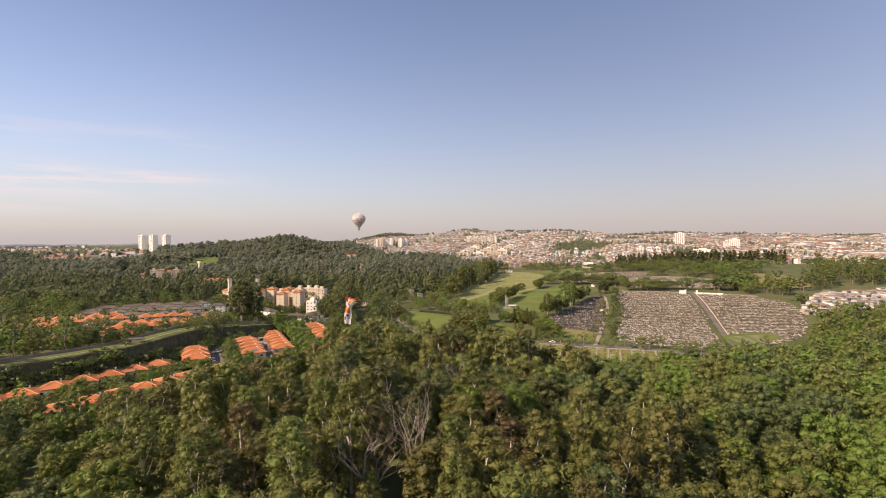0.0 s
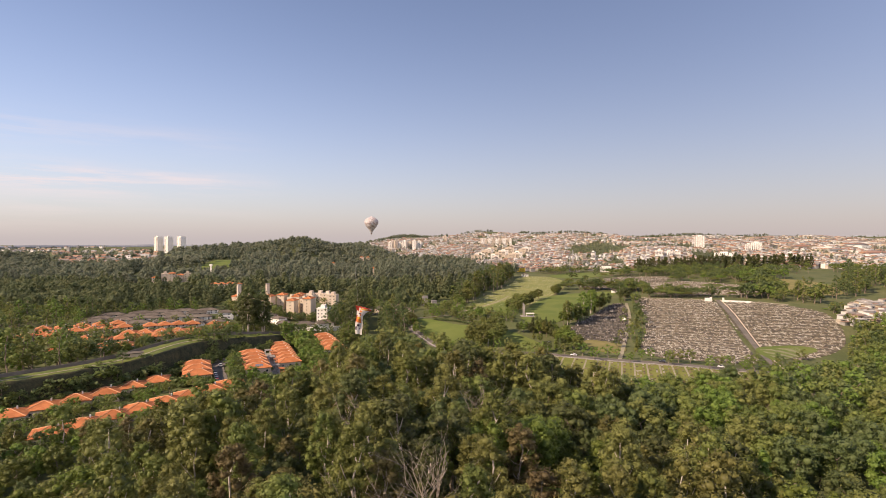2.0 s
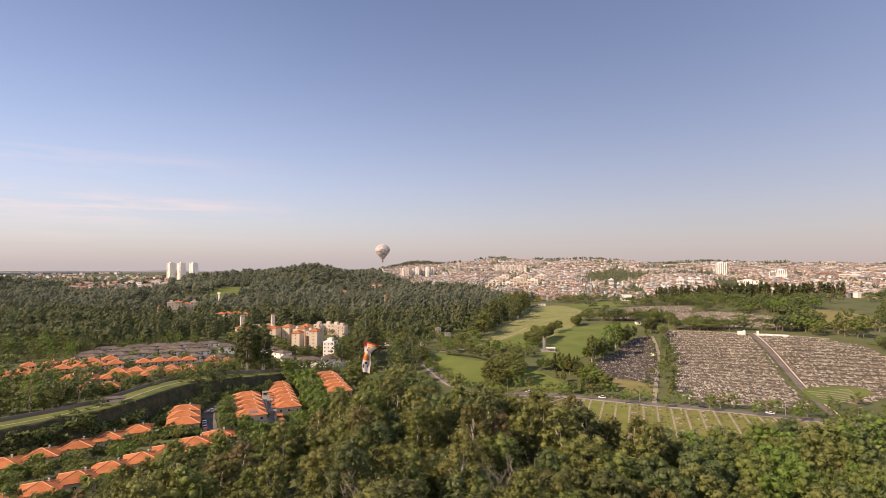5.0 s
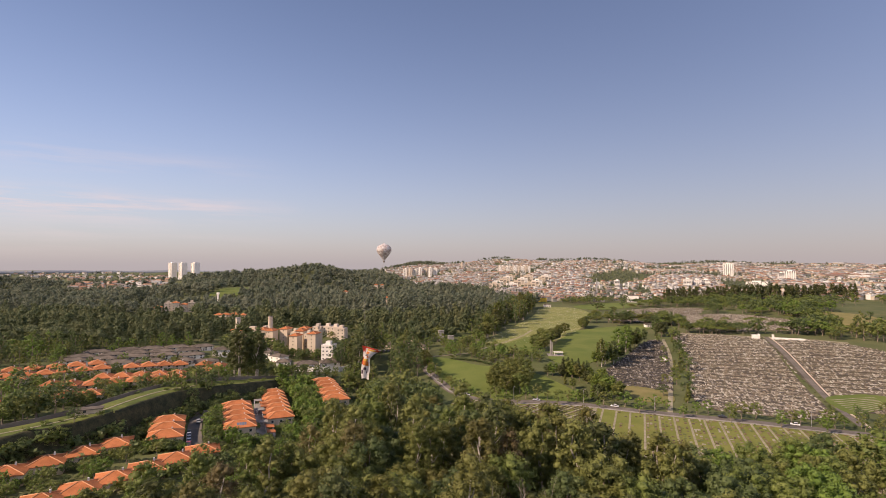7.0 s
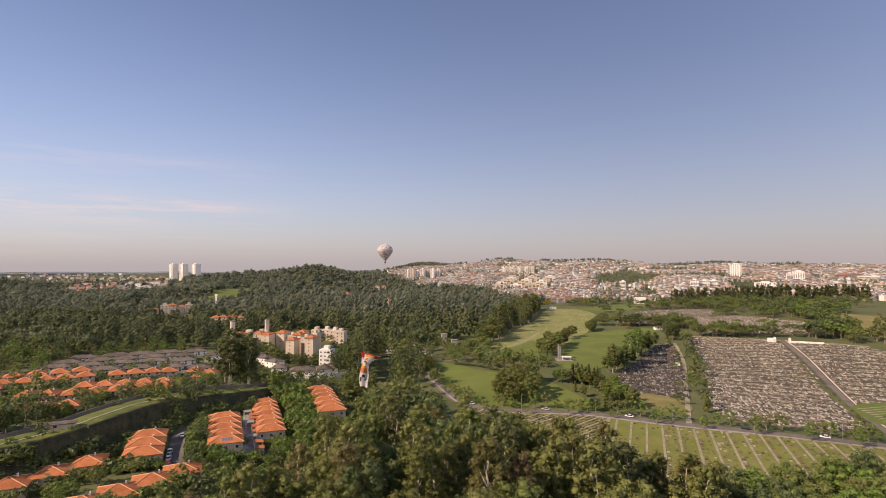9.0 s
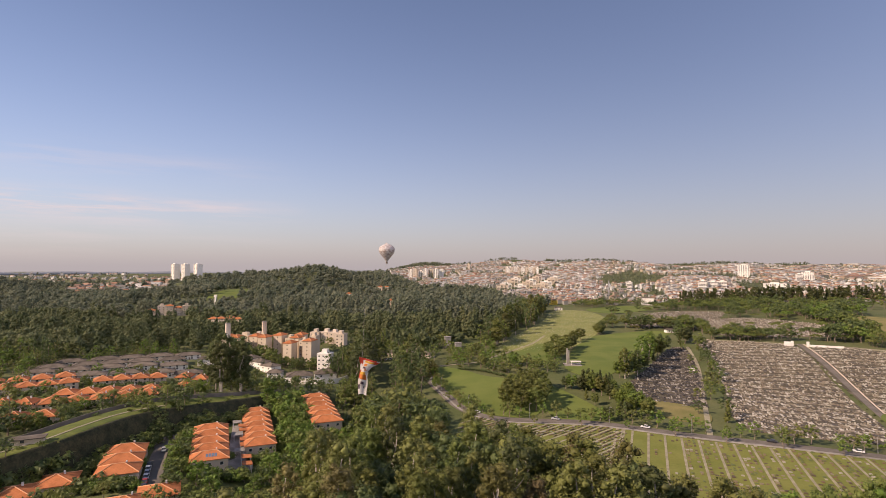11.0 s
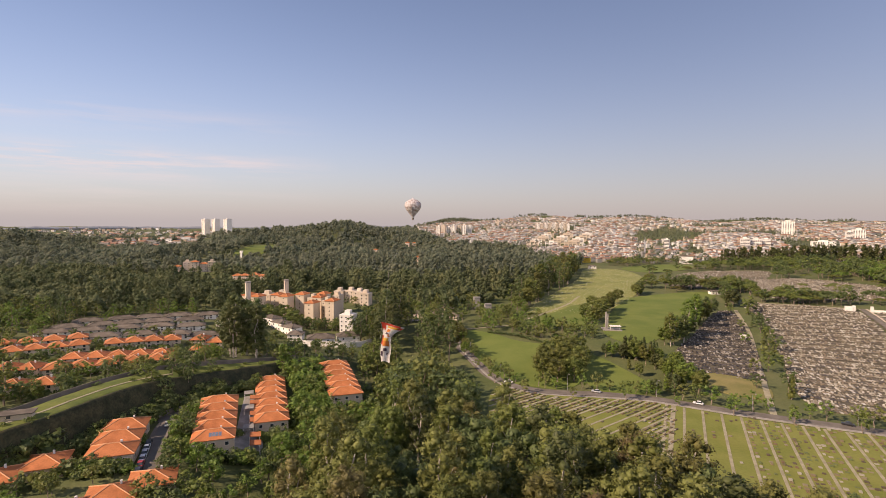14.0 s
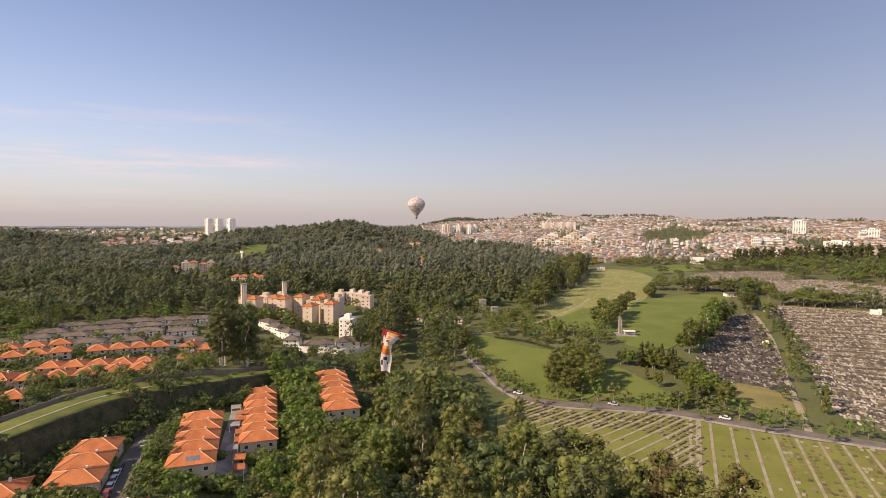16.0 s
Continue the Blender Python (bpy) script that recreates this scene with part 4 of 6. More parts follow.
for k, (x, y) in enumerate(((-401, 720), (-393, 729), (-384.5, 731), (-377, 738), (-368, 740), (-360, 748))):
    flats(x, y, 24, 8.6, 9, (3, 4, 4, 3, 4, 3)[k], (PINKISH, CREAM)[k % 2], ("hip", "flat", "hip")[k % 3], None, 2, "pale apartment block half hidden in the wood", "blocks in the wood", True, win=(1.1, 1.1))
for x, y, t in ((-301, 676, 12), (-291, 673, 12), (-281, 676, 8), (-271, 673, 8), (-262, 679, 8), (-286, 686, 10), (-226, 1284, 0), (-212, 1288, 10), (-138, 900, 0), (-251, 1094, 0)):
    house(x, y, t, 9.0, 7.5, 4.5 if y < 800 else 13.0, 2.0, z=float(ground(x, y)), group="houses in the wood", label="cream house with an orange roof half hidden in the wood", vent=False, plain=True)


# ---- city ----
def palette(name, tones, rough=0.85):
    """A plain surface whose tone changes from piece to piece."""
    m = bpy.data.materials.new(name)
    m.use_nodes = True
    n, l = m.node_tree.nodes, m.node_tree.links
    geo = n.new("ShaderNodeNewGeometry")
    r = n.new("ShaderNodeValToRGB")
    r.color_ramp.interpolation = "CONSTANT"
    while len(r.color_ramp.elements) < len(tones):
        r.color_ramp.elements.new(0.5)
    for k, c in enumerate(tones):
        r.color_ramp.elements[k].position = k / len(tones)
        r.color_ramp.elements[k].color = (*c, 1)
    l.new(geo.outputs["Random Per Island"], r.inputs[0])
    fine = n.new("ShaderNodeTexNoise")
    fine.inputs["Scale"].default_value = 0.7
    l.new(geo.outputs["Position"], fine.inputs["Vector"])
    mixer = n.new("ShaderNodeHueSaturation")
    k = n.new("ShaderNodeMath")
    k.operation, k.inputs[1].default_value, k.inputs[2].default_value = "MULTIPLY_ADD", 0.5, 0.68
    l.new(fine.outputs["Fac"], k.inputs[0])
    l.new(k.outputs[0], mixer.inputs["Value"])
    l.new(r.outputs[0], mixer.inputs["Color"])
    l.new(mixer.outputs[0], n["Principled BSDF"].inputs["Base Color"])
    n["Principled BSDF"].inputs["Roughness"].default_value = rough
    return m


CITY_WALL = palette("city_walls", ((0.6, 0.58, 0.53), (0.46, 0.4, 0.31), (0.5, 0.48, 0.43), (0.36, 0.27, 0.2), (0.55, 0.54, 0.5), (0.3, 0.29, 0.26), (0.43, 0.36, 0.26), (0.68, 0.67, 0.63), (0.42, 0.41, 0.38)))
CITY_ROOF = palette("city_roofs", ((0.32, 0.16, 0.095), (0.25, 0.225, 0.193), (0.36, 0.2, 0.125), (0.405, 0.386, 0.35), (0.27, 0.16, 0.11), (0.313, 0.299, 0.267), (0.4, 0.24, 0.15), (0.184, 0.175, 0.156)))
STONE = palette("grave_stone", ((0.36, 0.325, 0.25), (0.22, 0.185, 0.13), (0.44, 0.405, 0.32), (0.1, 0.085, 0.065), (0.29, 0.25, 0.18), (0.07, 0.06, 0.05), (0.25, 0.2, 0.135), (0.54, 0.51, 0.44), (0.16, 0.13, 0.09)), 0.6)


AXIS_LINE = smooth_line(ROAD_AXIS, 3.0)


class Pile:
    """Gathers boxes, gables and plates into one mesh."""

    def __init__(self):
        self.v, self.f, self.m = [], [], []

    def box(self, x, y, z0, z1, w, d, turn, mat=0, top=True):
        c, s = math.cos(turn), math.sin(turn)
        b = len(self.v)
        for z in (z0, z1):
            for sx, sy in ((-1, -1), (1, -1), (1, 1), (-1, 1)):
                px, py = sx * w / 2, sy * d / 2
                self.v.append((x + c * px - s * py, y + s * px + c * py, z))
        faces = [(0, 1, 5, 4), (1, 2, 6, 5), (2, 3, 7, 6), (3, 0, 4, 7)] + ([(4, 5, 6, 7)] if top else [])
        self.f += [tuple(b + i for i in q) for q in faces]
        self.m += [mat] * len(faces)

    def gable(self, x, y, z, w, d, rise, turn, mat):
        c, s = math.cos(turn), math.sin(turn)
        b = len(self.v)
        for px, py, h in ((-1, -1, 0), (1, -1, 0), (1, 1, 0), (-1, 1, 0), (-1, 0, rise), (1, 0, rise)):
            qx, qy = px * (w / 2 + 0.3), py * (d / 2 + 0.3)
            self.v.append((x + c * qx - s * qy, y + s * qx + c * qy, z + h))
        faces = [(0, 1, 5, 4), (2, 3, 4, 5), (0, 4, 3), (1, 2, 5)]
        self.f += [tuple(b + i for i in q) for q in faces]
        self.m += [mat] * 4

    def done(self, name, label, category, mats, kind="stuff", parent=None):
        me = bpy.data.meshes.new(name)
        me.from_pydata(self.v, [], self.f)
        for m in mats:
            me.materials.append(m)
        me.polygons.foreach_set("material_index", self.m)
        ob = new(name, me)
        if parent:
            ob.parent = parent
            return ob
        return tagged(ob, label, category, kind=kind)


pile = Pile()
city_trees = []
near_houses = 0
y = 985.0
while y < 2850:
    gap = 9.0 + (y - 985) * 0.006
    x = city_edge(y)
    while x < 0.86 * y + 180:
        px, py = x + rnd.uniform(-2, 2), y + rnd.uniform(-2, 2)
        x += gap
        if math.hypot((px + 262) / 150, (py - 2590) / 150) < 1:
            continue
        block = noise.noise(Vector((px * 0.004, py * 0.006, 7)))
        if rnd.random() < 0.2 or int((px - 0.25 * py) / 62) % 4 == 0 and rnd.random() < 0.75 or block < -0.25:
            if rnd.random() < (0.4 if block > -0.25 else 0.75):
                city_trees.append((px, py, rnd.uniform(6, 11)))
            continue
        if 25 < px - 0.2 * (py - 1262) < 150 and 1245 < py < 1530 or (70 < px < 185 and 1710 < py < 1790) or (-205 < px < -105 and 1575 < py < 1615):
            continue
        turn = 0.25 + rnd.choice((0, math.pi / 2)) + rnd.uniform(-0.06, 0.06)
        w, d, h = rnd.uniform(0.6, 0.95) * gap, rnd.uniform(0.6, 0.9) * gap, rnd.choice((3.2, 5.8, 5.8, 6.5, 8.4))
        z = float(ground(px, py))
        if px > 900 and rnd.random() < 0.04:
            w, d, h = 60, 30, 9
        if near_houses < 120 and py < 1080 and px < 620:
            near_houses += 1
            top = empty("house", pose(px, py, z, 0, 0, math.degrees(turn)), "small pale rendered city house with a low tiled roof", "house", "city houses")
            one = Pile()
            one.box(0, 0, -3, h, w, d, 0)
            one.done("wall", "", "", [CITY_WALL], parent=top)
            one = Pile()
            one.gable(0, 0, h, w, d, 1.6, 0, 0)
            one.done("roof", "", "", [CITY_ROOF], parent=top)
            for k in (-0.25, 0.25):
                window(top, w * k, -d / 2, h - 2.0, 0, plain=True)
            continue
        pile.box(px, py, z - 3, z + h, w, d, turn, 0)
        if rnd.random() < 0.62:
            pile.gable(px, py, z + h, w, d, rnd.uniform(1.0, 2.0), turn, 1)
        else:
            pile.box(px + w * 0.15, py, z + h, z + h + 1.6, w * 0.3, d * 0.3, turn, 0)
        c, s = math.cos(turn), math.sin(turn)
        for k in (-0.28, 0.22) if py < 1450 else ():
            lx, ly = w * k, -d / 2
            pile.box(px + c * lx - s * ly, py + s * lx + c * ly, z + h - 2.1, z + h - 0.8, 1.5, 0.2, turn, 2)
    y += gap * 1.05
pile.done("city", "crowded pale low houses covering the far hillside", "houses", [CITY_WALL, CITY_ROOF, GLASS])
# settlement of low shacks beyond the right-hand trees
pile = Pile()
SHACKS = [(312, 468), (345, 505), (392, 560), (520, 610), (560, 560), (430, 480)]
y = 462.0
while y < 615:
    x = 305.0
    while x < 560:
        px, py = x + rnd.uniform(-0.8, 0.8), y + rnd.uniform(-0.8, 0.8)
        if bool(inside(SHACKS, px, py)):
            z, turn = float(ground(px, py)), 0.3 + rnd.uniform(-0.1, 0.1)
            h = rnd.choice((2.8, 3.2, 5.5))
            pile.box(px, py, z - 2, z + h, rnd.uniform(4.5, 6.5), rnd.uniform(4.5, 6.0), turn, 0)
            pile.gable(px, py, z + h, 6.2, 5.8, 0.7, turn, 1)
            pile.box(px + 0.8, py - 2.9, z + h - 2.0, z + h - 0.9, 1.0, 0.2, turn, 2)
        x += 6.2
    y += 6.0
SHACK_ROOF = palette("shack_roofs", ((0.391, 0.357, 0.297), (0.306, 0.255, 0.204), (0.476, 0.451, 0.399), (0.289, 0.187, 0.128), (0.425, 0.391, 0.34), (0.221, 0.204, 0.178)))
pile.done("shacks", "dense low settlement of brick shacks with pale sheet roofs", "houses", [CITY_WALL, SHACK_ROOF, GLASS])
# houses along the left-hand skyline
pile = Pile()
for k in range(460):
    py = rnd.uniform(1130, 1480)
    px = rnd.uniform(-0.74 * py, -0.555 * py)
    if k > 130:
        px, py = rnd.uniform(-2600, -500), rnd.uniform(1900, 3200)
    z, turn = float(ground(px, py)), rnd.uniform(-0.4, 0.4)
    w, h = rnd.uniform(11, 21), rnd.choice((5, 7, 9))
    pile.box(px, py, z - 3, z + h, w, 11, turn, 0)
    pile.gable(px, py, z + h, w, 11, 2.2, turn, 1)
    pile.box(px, py - 5.6, z + h - 2.4, z + h - 1.0, 2.0, 0.3, turn, 2)
pile.done("hill_houses", "scattered pale houses among trees on the far ridge", "houses", [CITY_WALL, CITY_ROOF, GLASS])
for k in range(700):
    city_trees.append((rnd.uniform(-2700, -560), rnd.uniform(1800, 3300), rnd.uniform(10, 22)))
for k in range(620):
    x = rnd.uniform(-420, 2300)
    if noise.noise(Vector((x * 0.006, 3.3, 0))) > -0.12:
        city_trees.append((x, 3050 + rnd.uniform(-90, 90), rnd.uniform(14, 24)))
for k in range(260):
    x, y = rnd.gauss(-262, 75), rnd.gauss(2590, 70)
    city_trees.append((x, y, rnd.uniform(14, 22)))
far_woods("city_trees", "scattered street trees among the far houses", city_trees, 21, 3, 5)

# faint backdrop hills on the horizon, distance haze put into their blue-grey colour
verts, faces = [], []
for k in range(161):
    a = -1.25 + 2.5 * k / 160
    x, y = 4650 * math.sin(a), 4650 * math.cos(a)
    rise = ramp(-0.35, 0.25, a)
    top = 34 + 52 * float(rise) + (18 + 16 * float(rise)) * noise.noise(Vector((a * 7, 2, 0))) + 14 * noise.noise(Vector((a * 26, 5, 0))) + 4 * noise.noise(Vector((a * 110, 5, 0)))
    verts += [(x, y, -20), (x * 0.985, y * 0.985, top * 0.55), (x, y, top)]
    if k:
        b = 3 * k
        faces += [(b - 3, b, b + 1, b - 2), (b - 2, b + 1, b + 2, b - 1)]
tagged(mesh_object("backdrop_hills", verts, faces, material("hazed_hills", ((0.2, 0.225, 0.25), (0.26, 0.28, 0.3)), 0.002, 0.95, grain=0.15, grain_scale=0.02), smooth=True), "faint hills along the horizon, blue-grey with painted haze", "hills", kind="structure")

# ---- graves ----


def graves(loop, slant, dx, pitch, seed, name, label, tall=0.8, share=0.95, small=1.0, stone=None):
    """Double rows of stone graves inside a loop, with a path between the pairs: slabs and headstones."""
    r = random.Random(seed)
    edge = np.array(smooth_loop(loop))
    c, s = math.cos(slant), math.sin(slant)
    cx, cy = edge.mean(0)
    span = max(np.ptp(edge[:, 0]), np.ptp(edge[:, 1]))
    rows = []
    v, row = -span, 0
    while v < span:
        u = -span + r.uniform(0, 1)
        while u < span:
            wave = 1.2 * math.sin(u * 0.05 + v * 0.01)
            rows.append((cx + c * u - s * (v + wave), cy + s * u + c * (v + wave), row))
            u += dx * r.uniform(0.92, 1.12)
        v += pitch * (0.36 if row % 2 == 0 else 0.64)
        row += 1
    a = np.array(rows)
    a = a[inside(edge, a[:, 0], a[:, 1])]
    a = a[np.hypot(a[:, None, 0] - AXIS_LINE[None, :, 0], a[:, None, 1] - AXIS_LINE[None, :, 1]).min(1) > 4.2]
    a = a[~inside(STRIPED_LOOP, a[:, 0], a[:, 1])]
    z = ground(a[:, 0], a[:, 1])
    out = Pile()
    deep = 2.6
    for (x, y, row), gz in zip(a, z):
        if r.random() > share:
            continue
        h = r.choice((0.1, 0.2, 0.2, 0.4)) * tall / 0.8
        out.box(x, y, gz, gz + 0.2 + h, r.uniform(0.85, 1.25) * small, deep * r.uniform(0.8, 1.0) * small, slant)
        if r.random() < 0.85:
            hh = r.uniform(0.3, 1.0) * tall
            out.box(x - s * deep * 0.5, y + c * deep * 0.5, gz, gz + 0.2 + h + hh, r.uniform(0.5, 0.95) * small, 0.24, slant)
    return out.done(name, label, "graves", [stone or STONE])


graves(TOMBS_EAST, -0.2, 1.45, 9.4, 1, "grave_rows", "crowded rows of pale and dark stone graves")
graves(TOMBS_FAR_EAST, -0.2, 1.5, 9.4, 2, "grave_rows", "crowded rows of stone graves beyond the avenue")
# the western rows take a darker stone palette than the others
graves(TOMBS_WEST, -0.12, 1.45, 9.0, 3, "grave_rows", "rows of darker stone graves among trees", 1.0, stone=palette("darker_stone", ((0.13, 0.11, 0.085), (0.05, 0.045, 0.04), (0.22, 0.19, 0.15), (0.07, 0.06, 0.05), (0.1, 0.085, 0.07), (0.36, 0.33, 0.28), (0.045, 0.04, 0.038)), 0.5))
graves(TOMBS_UPPER, -0.2, 1.7, 7.4, 4, "grave_rows", "rows of pale graves between trees")
graves(TOMBS_NORTH, -0.2, 2.8, 9.0, 5, "grave_rows", "distant rows of pale graves")
graves(MEADOW, 0.3, 3.2, 5.2, 6, "grave_plots", "small scattered grave markers on the yellow slope", 0.3, 0.8, 0.5, palette("pale_plots", ((0.42, 0.4, 0.22), (0.5, 0.48, 0.34), (0.3, 0.31, 0.12), (0.36, 0.36, 0.16), (0.58, 0.55, 0.42)), 0.9))
# burial lawn: pale paths with small plaques and flowers between them
LAWN_LOOP = smooth_loop(LAWN)


def lawn_line(a, b, width, west=False):
    ts = np.linspace(0, 1, 120)
    xs, ys = a[0] + (b[0] - a[0]) * ts, a[1] + (b[1] - a[1]) * ts
    keep = inside(LAWN_LOOP, xs, ys)
    if west:
        keep &= xs < 61 + (ys - 358) * 0.31
    if keep.sum() < 6:
        return None
    i = np.where(keep)[0]
    p, q = (xs[i[0]], ys[i[0]]), (xs[i[-1]], ys[i[-1]])
    ribbon("lawn_path", [p, ((p[0] + q[0]) / 2, (p[1] + q[1]) / 2), q], width, SAND, 0.34, "pale path across the burial lawn", "path", 6.0)
    return p, q


lawn_line((62.5, 358), (32, 262), 1.8)
plaques = Pile()
for k in range(22):
    ax, ay = 62 + k * 6.9, 366 - k * 1.2
    seg = lawn_line((ax, ay), (ax - 32, ay - 104), 1.0)
    if not seg:
        continue
    (px, py), (qx, qy) = seg
    n = int(math.hypot(qx - px, qy - py) / 2.6)
    for j in range(n):
        for side in (1.4, 2.9, 4.8):
            if rnd.random() < ((0.75, 0.3, 0.6)[int(side > 2) + int(side > 4)] if k > 3 else 0.08):
                f = (j + rnd.uniform(0, 0.5)) / n
                x, y = px + (qx - px) * f + side, py + (qy - py) * f - side * 0.18
                z = float(ground(x, y))
                plaques.box(x, y, z, z + rnd.uniform(0.4, 0.8), rnd.uniform(0.7, 1.3), rnd.uniform(0.6, 1.3), -0.24)
for k in range(17):
    ax, ay = 30 + 0.73 * (k * 5.0 - 44), 346 - 0.68 * (k * 5.0 - 44)
    seg = lawn_line((ax + 54, ay + 58), (ax - 54, ay - 58), 0.9, True)
    if not seg:
        continue
    (px, py), (qx, qy) = seg
    long = math.hypot(qx - px, qy - py)
    full = 0.95 * min(1.0, 25 / long)
    n = int(long / 1.25)
    for j in range(n):
        for side in (1.3, 3.4):
            if rnd.random() < (0.88 if j < n * full else 0.02):
                f = (j + rnd.uniform(0, 0.4)) / n
                x, y = px + (qx - px) * f + side * 0.73, py + (qy - py) * f - side * 0.68
                z = float(ground(x, y))
                plaques.box(x, y, z, z + rnd.uniform(0.38, 0.8), rnd.uniform(0.5, 0.95), rnd.uniform(0.9, 1.5), -0.75)
plaques.done("grave_plaques", "rows of small stone plaques and flower beds on the lawn", "graves", [palette("plaques", ((0.17, 0.115, 0.06), (0.23, 0.19, 0.12), (0.14, 0.115, 0.055), (0.2, 0.155, 0.085), (0.34, 0.31, 0.24), (0.12, 0.14, 0.045), (0.1, 0.075, 0.045)))])

# ---- balloon ----
BALLOON_TIP = Vector((-97.7, 623.8, 74.2))
balloon = empty("paper_balloon", pose(*BALLOON_TIP), "large mottled white paper balloon trailing a line and printed banner", "balloon")
PAPER = material("balloon_paper", ((0.76, 0.73, 0.71), (0.4, 0.31, 0.28)), 0.42, 0.7, grain=0.4, grain_scale=1.3, leaf=0.25)
profile = [(0.0, 0.0), (0.7, 0.4), (1.6, 2.0), (3.6, 4.8), (6.2, 8.0), (7.7, 10.8), (7.9, 13.2), (6.9, 15.4), (4.7, 17.1), (2.1, 18.2), (0.8, 19.0), (0.0, 19.7)]
bm = bmesh.new()
rings = []
for r, z in profile:
    rings.append([bm.verts.new((r * math.cos(2 * math.pi * k / 20) * (1 + 0.02 * (k % 2)), r * math.sin(2 * math.pi * k / 20) * (1 + 0.02 * (k % 2)), z)) for k in range(20)] if r > 0 else [bm.verts.new((0, 0, z))])
for a, b in zip(rings, rings[1:]):
    for k in range(20):
        if len(a) == 1:
            bm.faces.new((a[0], b[(k + 1) % 20], b[k]))
        elif len(b) == 1:
            bm.faces.new((a[k], a[(k + 1) % 20], b[0]))
        else:
            bm.faces.new((a[k], a[(k + 1) % 20], b[(k + 1) % 20], b[k]))
link("envelope", bm, PAPER, balloon, "mottled white and reddish paper envelope")
v, f = [], []
tube(v, f, [(0, 0, -1.2), (0, 0, 0.5)], [0.8, 1.0], 12)
mesh_object("mouth", v, f, material("scorched_paper", ((0.1, 0.07, 0.05), (0.2, 0.15, 0.1)), 1.0), balloon)
BANNER_TOP = Vector((-65.4, 366.3, 23.5))
v, f = [], []
drop = BANNER_TOP - BALLOON_TIP
tube(v, f, [(0, 0, -1), (0.5, -30, -16), (6, -130, -34), tuple(drop)], [0.09, 0.07, 0.07, 0.05], 5)
mesh_object("line", v, f, CONCRETE, balloon)


def cloth(name, cells, mat, label=""):
    """A piece of the hanging banner: places across (0..1) and down (0..1), with folds."""
    vv, ff = [], []
    for (a0, a1, b0, b1) in cells:
        n, m = 6, 8
        base = len(vv)
        for i in range(n + 1):
            for j in range(m + 1):
                a, b = a0 + (a1 - a0) * i / n, b0 + (b1 - b0) * j / m
                sway = 0.5 * math.sin(a * 7 + b * 3) + 0.35 * math.sin(b * 9)
                wide = 4.6 + 6.6 * max(0.0, 1 - b / 0.3) + 0.5 * math.sin(b * 11)
                vv.append(tuple(drop + Vector((a * wide - 1.8 + 0.6 * math.sin(b * 6), sway, -b * 19.0 - a * 2.6 * max(0.0, 1 - b / 0.3) + 0.5 * math.sin(a * 5) * b))))
        for i in range(n):
            for j in range(m):
                q = base + i * (m + 1) + j
                ff.append((q, q + 1, q + m + 2, q + m + 1))
    return mesh_object(name, vv, ff, mat, balloon, label, smooth=True)


cloth("banner", [(0, 1, 0.0, 1.0)], material("banner_white", ((0.55, 0.5, 0.44), (0.7, 0.66, 0.6)), 0.5, 0.8, grain=0.3, grain_scale=1.5, leaf=0.3), "hanging banner in faded white cloth")
for k, (cells, tone) in enumerate((([(0.0, 0.85, 0.0, 0.06), (0.0, 0.2, 0.06, 0.2), (0.8, 1.0, 0.05, 0.14)], (0.55, 0.07, 0.04)), ([(0.3, 0.9, 0.07, 0.13), (0.1, 0.75, 0.4, 0.47)], (0.72, 0.4, 0.06)), ([(0.15, 0.85, 0.47, 0.6), (0.2, 0.5, 0.16, 0.24), (0.55, 0.85, 0.3, 0.36)], (0.68, 0.22, 0.05)),
                                   ([(0.3, 0.6, 0.66, 0.74), (0.05, 0.25, 0.74, 0.86), (0.6, 0.8, 0.78, 0.84), (0.3, 0.55, 0.26, 0.31)], (0.1, 0.07, 0.09)), ([(0.0, 0.16, 0.34, 0.56)], (0.5, 0.1, 0.06)))):
    ob = cloth("banner_patch", cells, material("banner_tone_" + "abcde"[k], (tone, tuple(c * 0.8 for c in tone)), 0.5, 0.8, leaf=0.3))
    ob.location.y -= 0.12

# ---- bank, wall and terrace lawn ----
def offset_crest(by, points=CREST):
    line = smooth_line(points, 3.0)
    out = []
    for i, p in enumerate(line):
        d = line[min(i + 1, len(line) - 1)] - line[max(i - 1, 0)]
        d = d / np.linalg.norm(d)
        out.append(p + np.array([-d[1], d[0]]) * by)
    return out


def terrace_line(by):
    """A line behind the crest; the terrace narrows to half its depth at its far end."""
    line, edge = offset_crest(by), offset_crest(0.0)
    return [e + (p - e) * (1 - 0.55 * float(ramp(0.62, 0.95, i / len(line)))) for i, (p, e) in enumerate(zip(line, edge))]


def strip(name, near, far, across, rise, rough, mat, label, category):
    """A sheet between two lines that follows the ground and swells unevenly."""
    verts, faces = [], []
    for i, (a, b) in enumerate(zip(near, far)):
        for k in range(across + 1):
            p = a + (b - a) * k / across
            swell = rough * noise.noise(Vector((p[0] * 0.55, p[1] * 0.55, 1.0))) + 0.5 * rough * noise.noise(Vector((p[0] * 1.7, p[1] * 1.7, 2.0)))
            end = k in (0, across)
            verts.append((p[0], p[1], float(ground(p[0], p[1])) + (-0.4 if end else rise + swell)))
        if i:
            r = i * (across + 1)
            faces += [(r + k, r + k + 1, r - across + k, r - across - 1 + k) for k in range(across)]
    return tagged(mesh_object(name, verts, faces, mat, smooth=True), label, category, kind="structure")


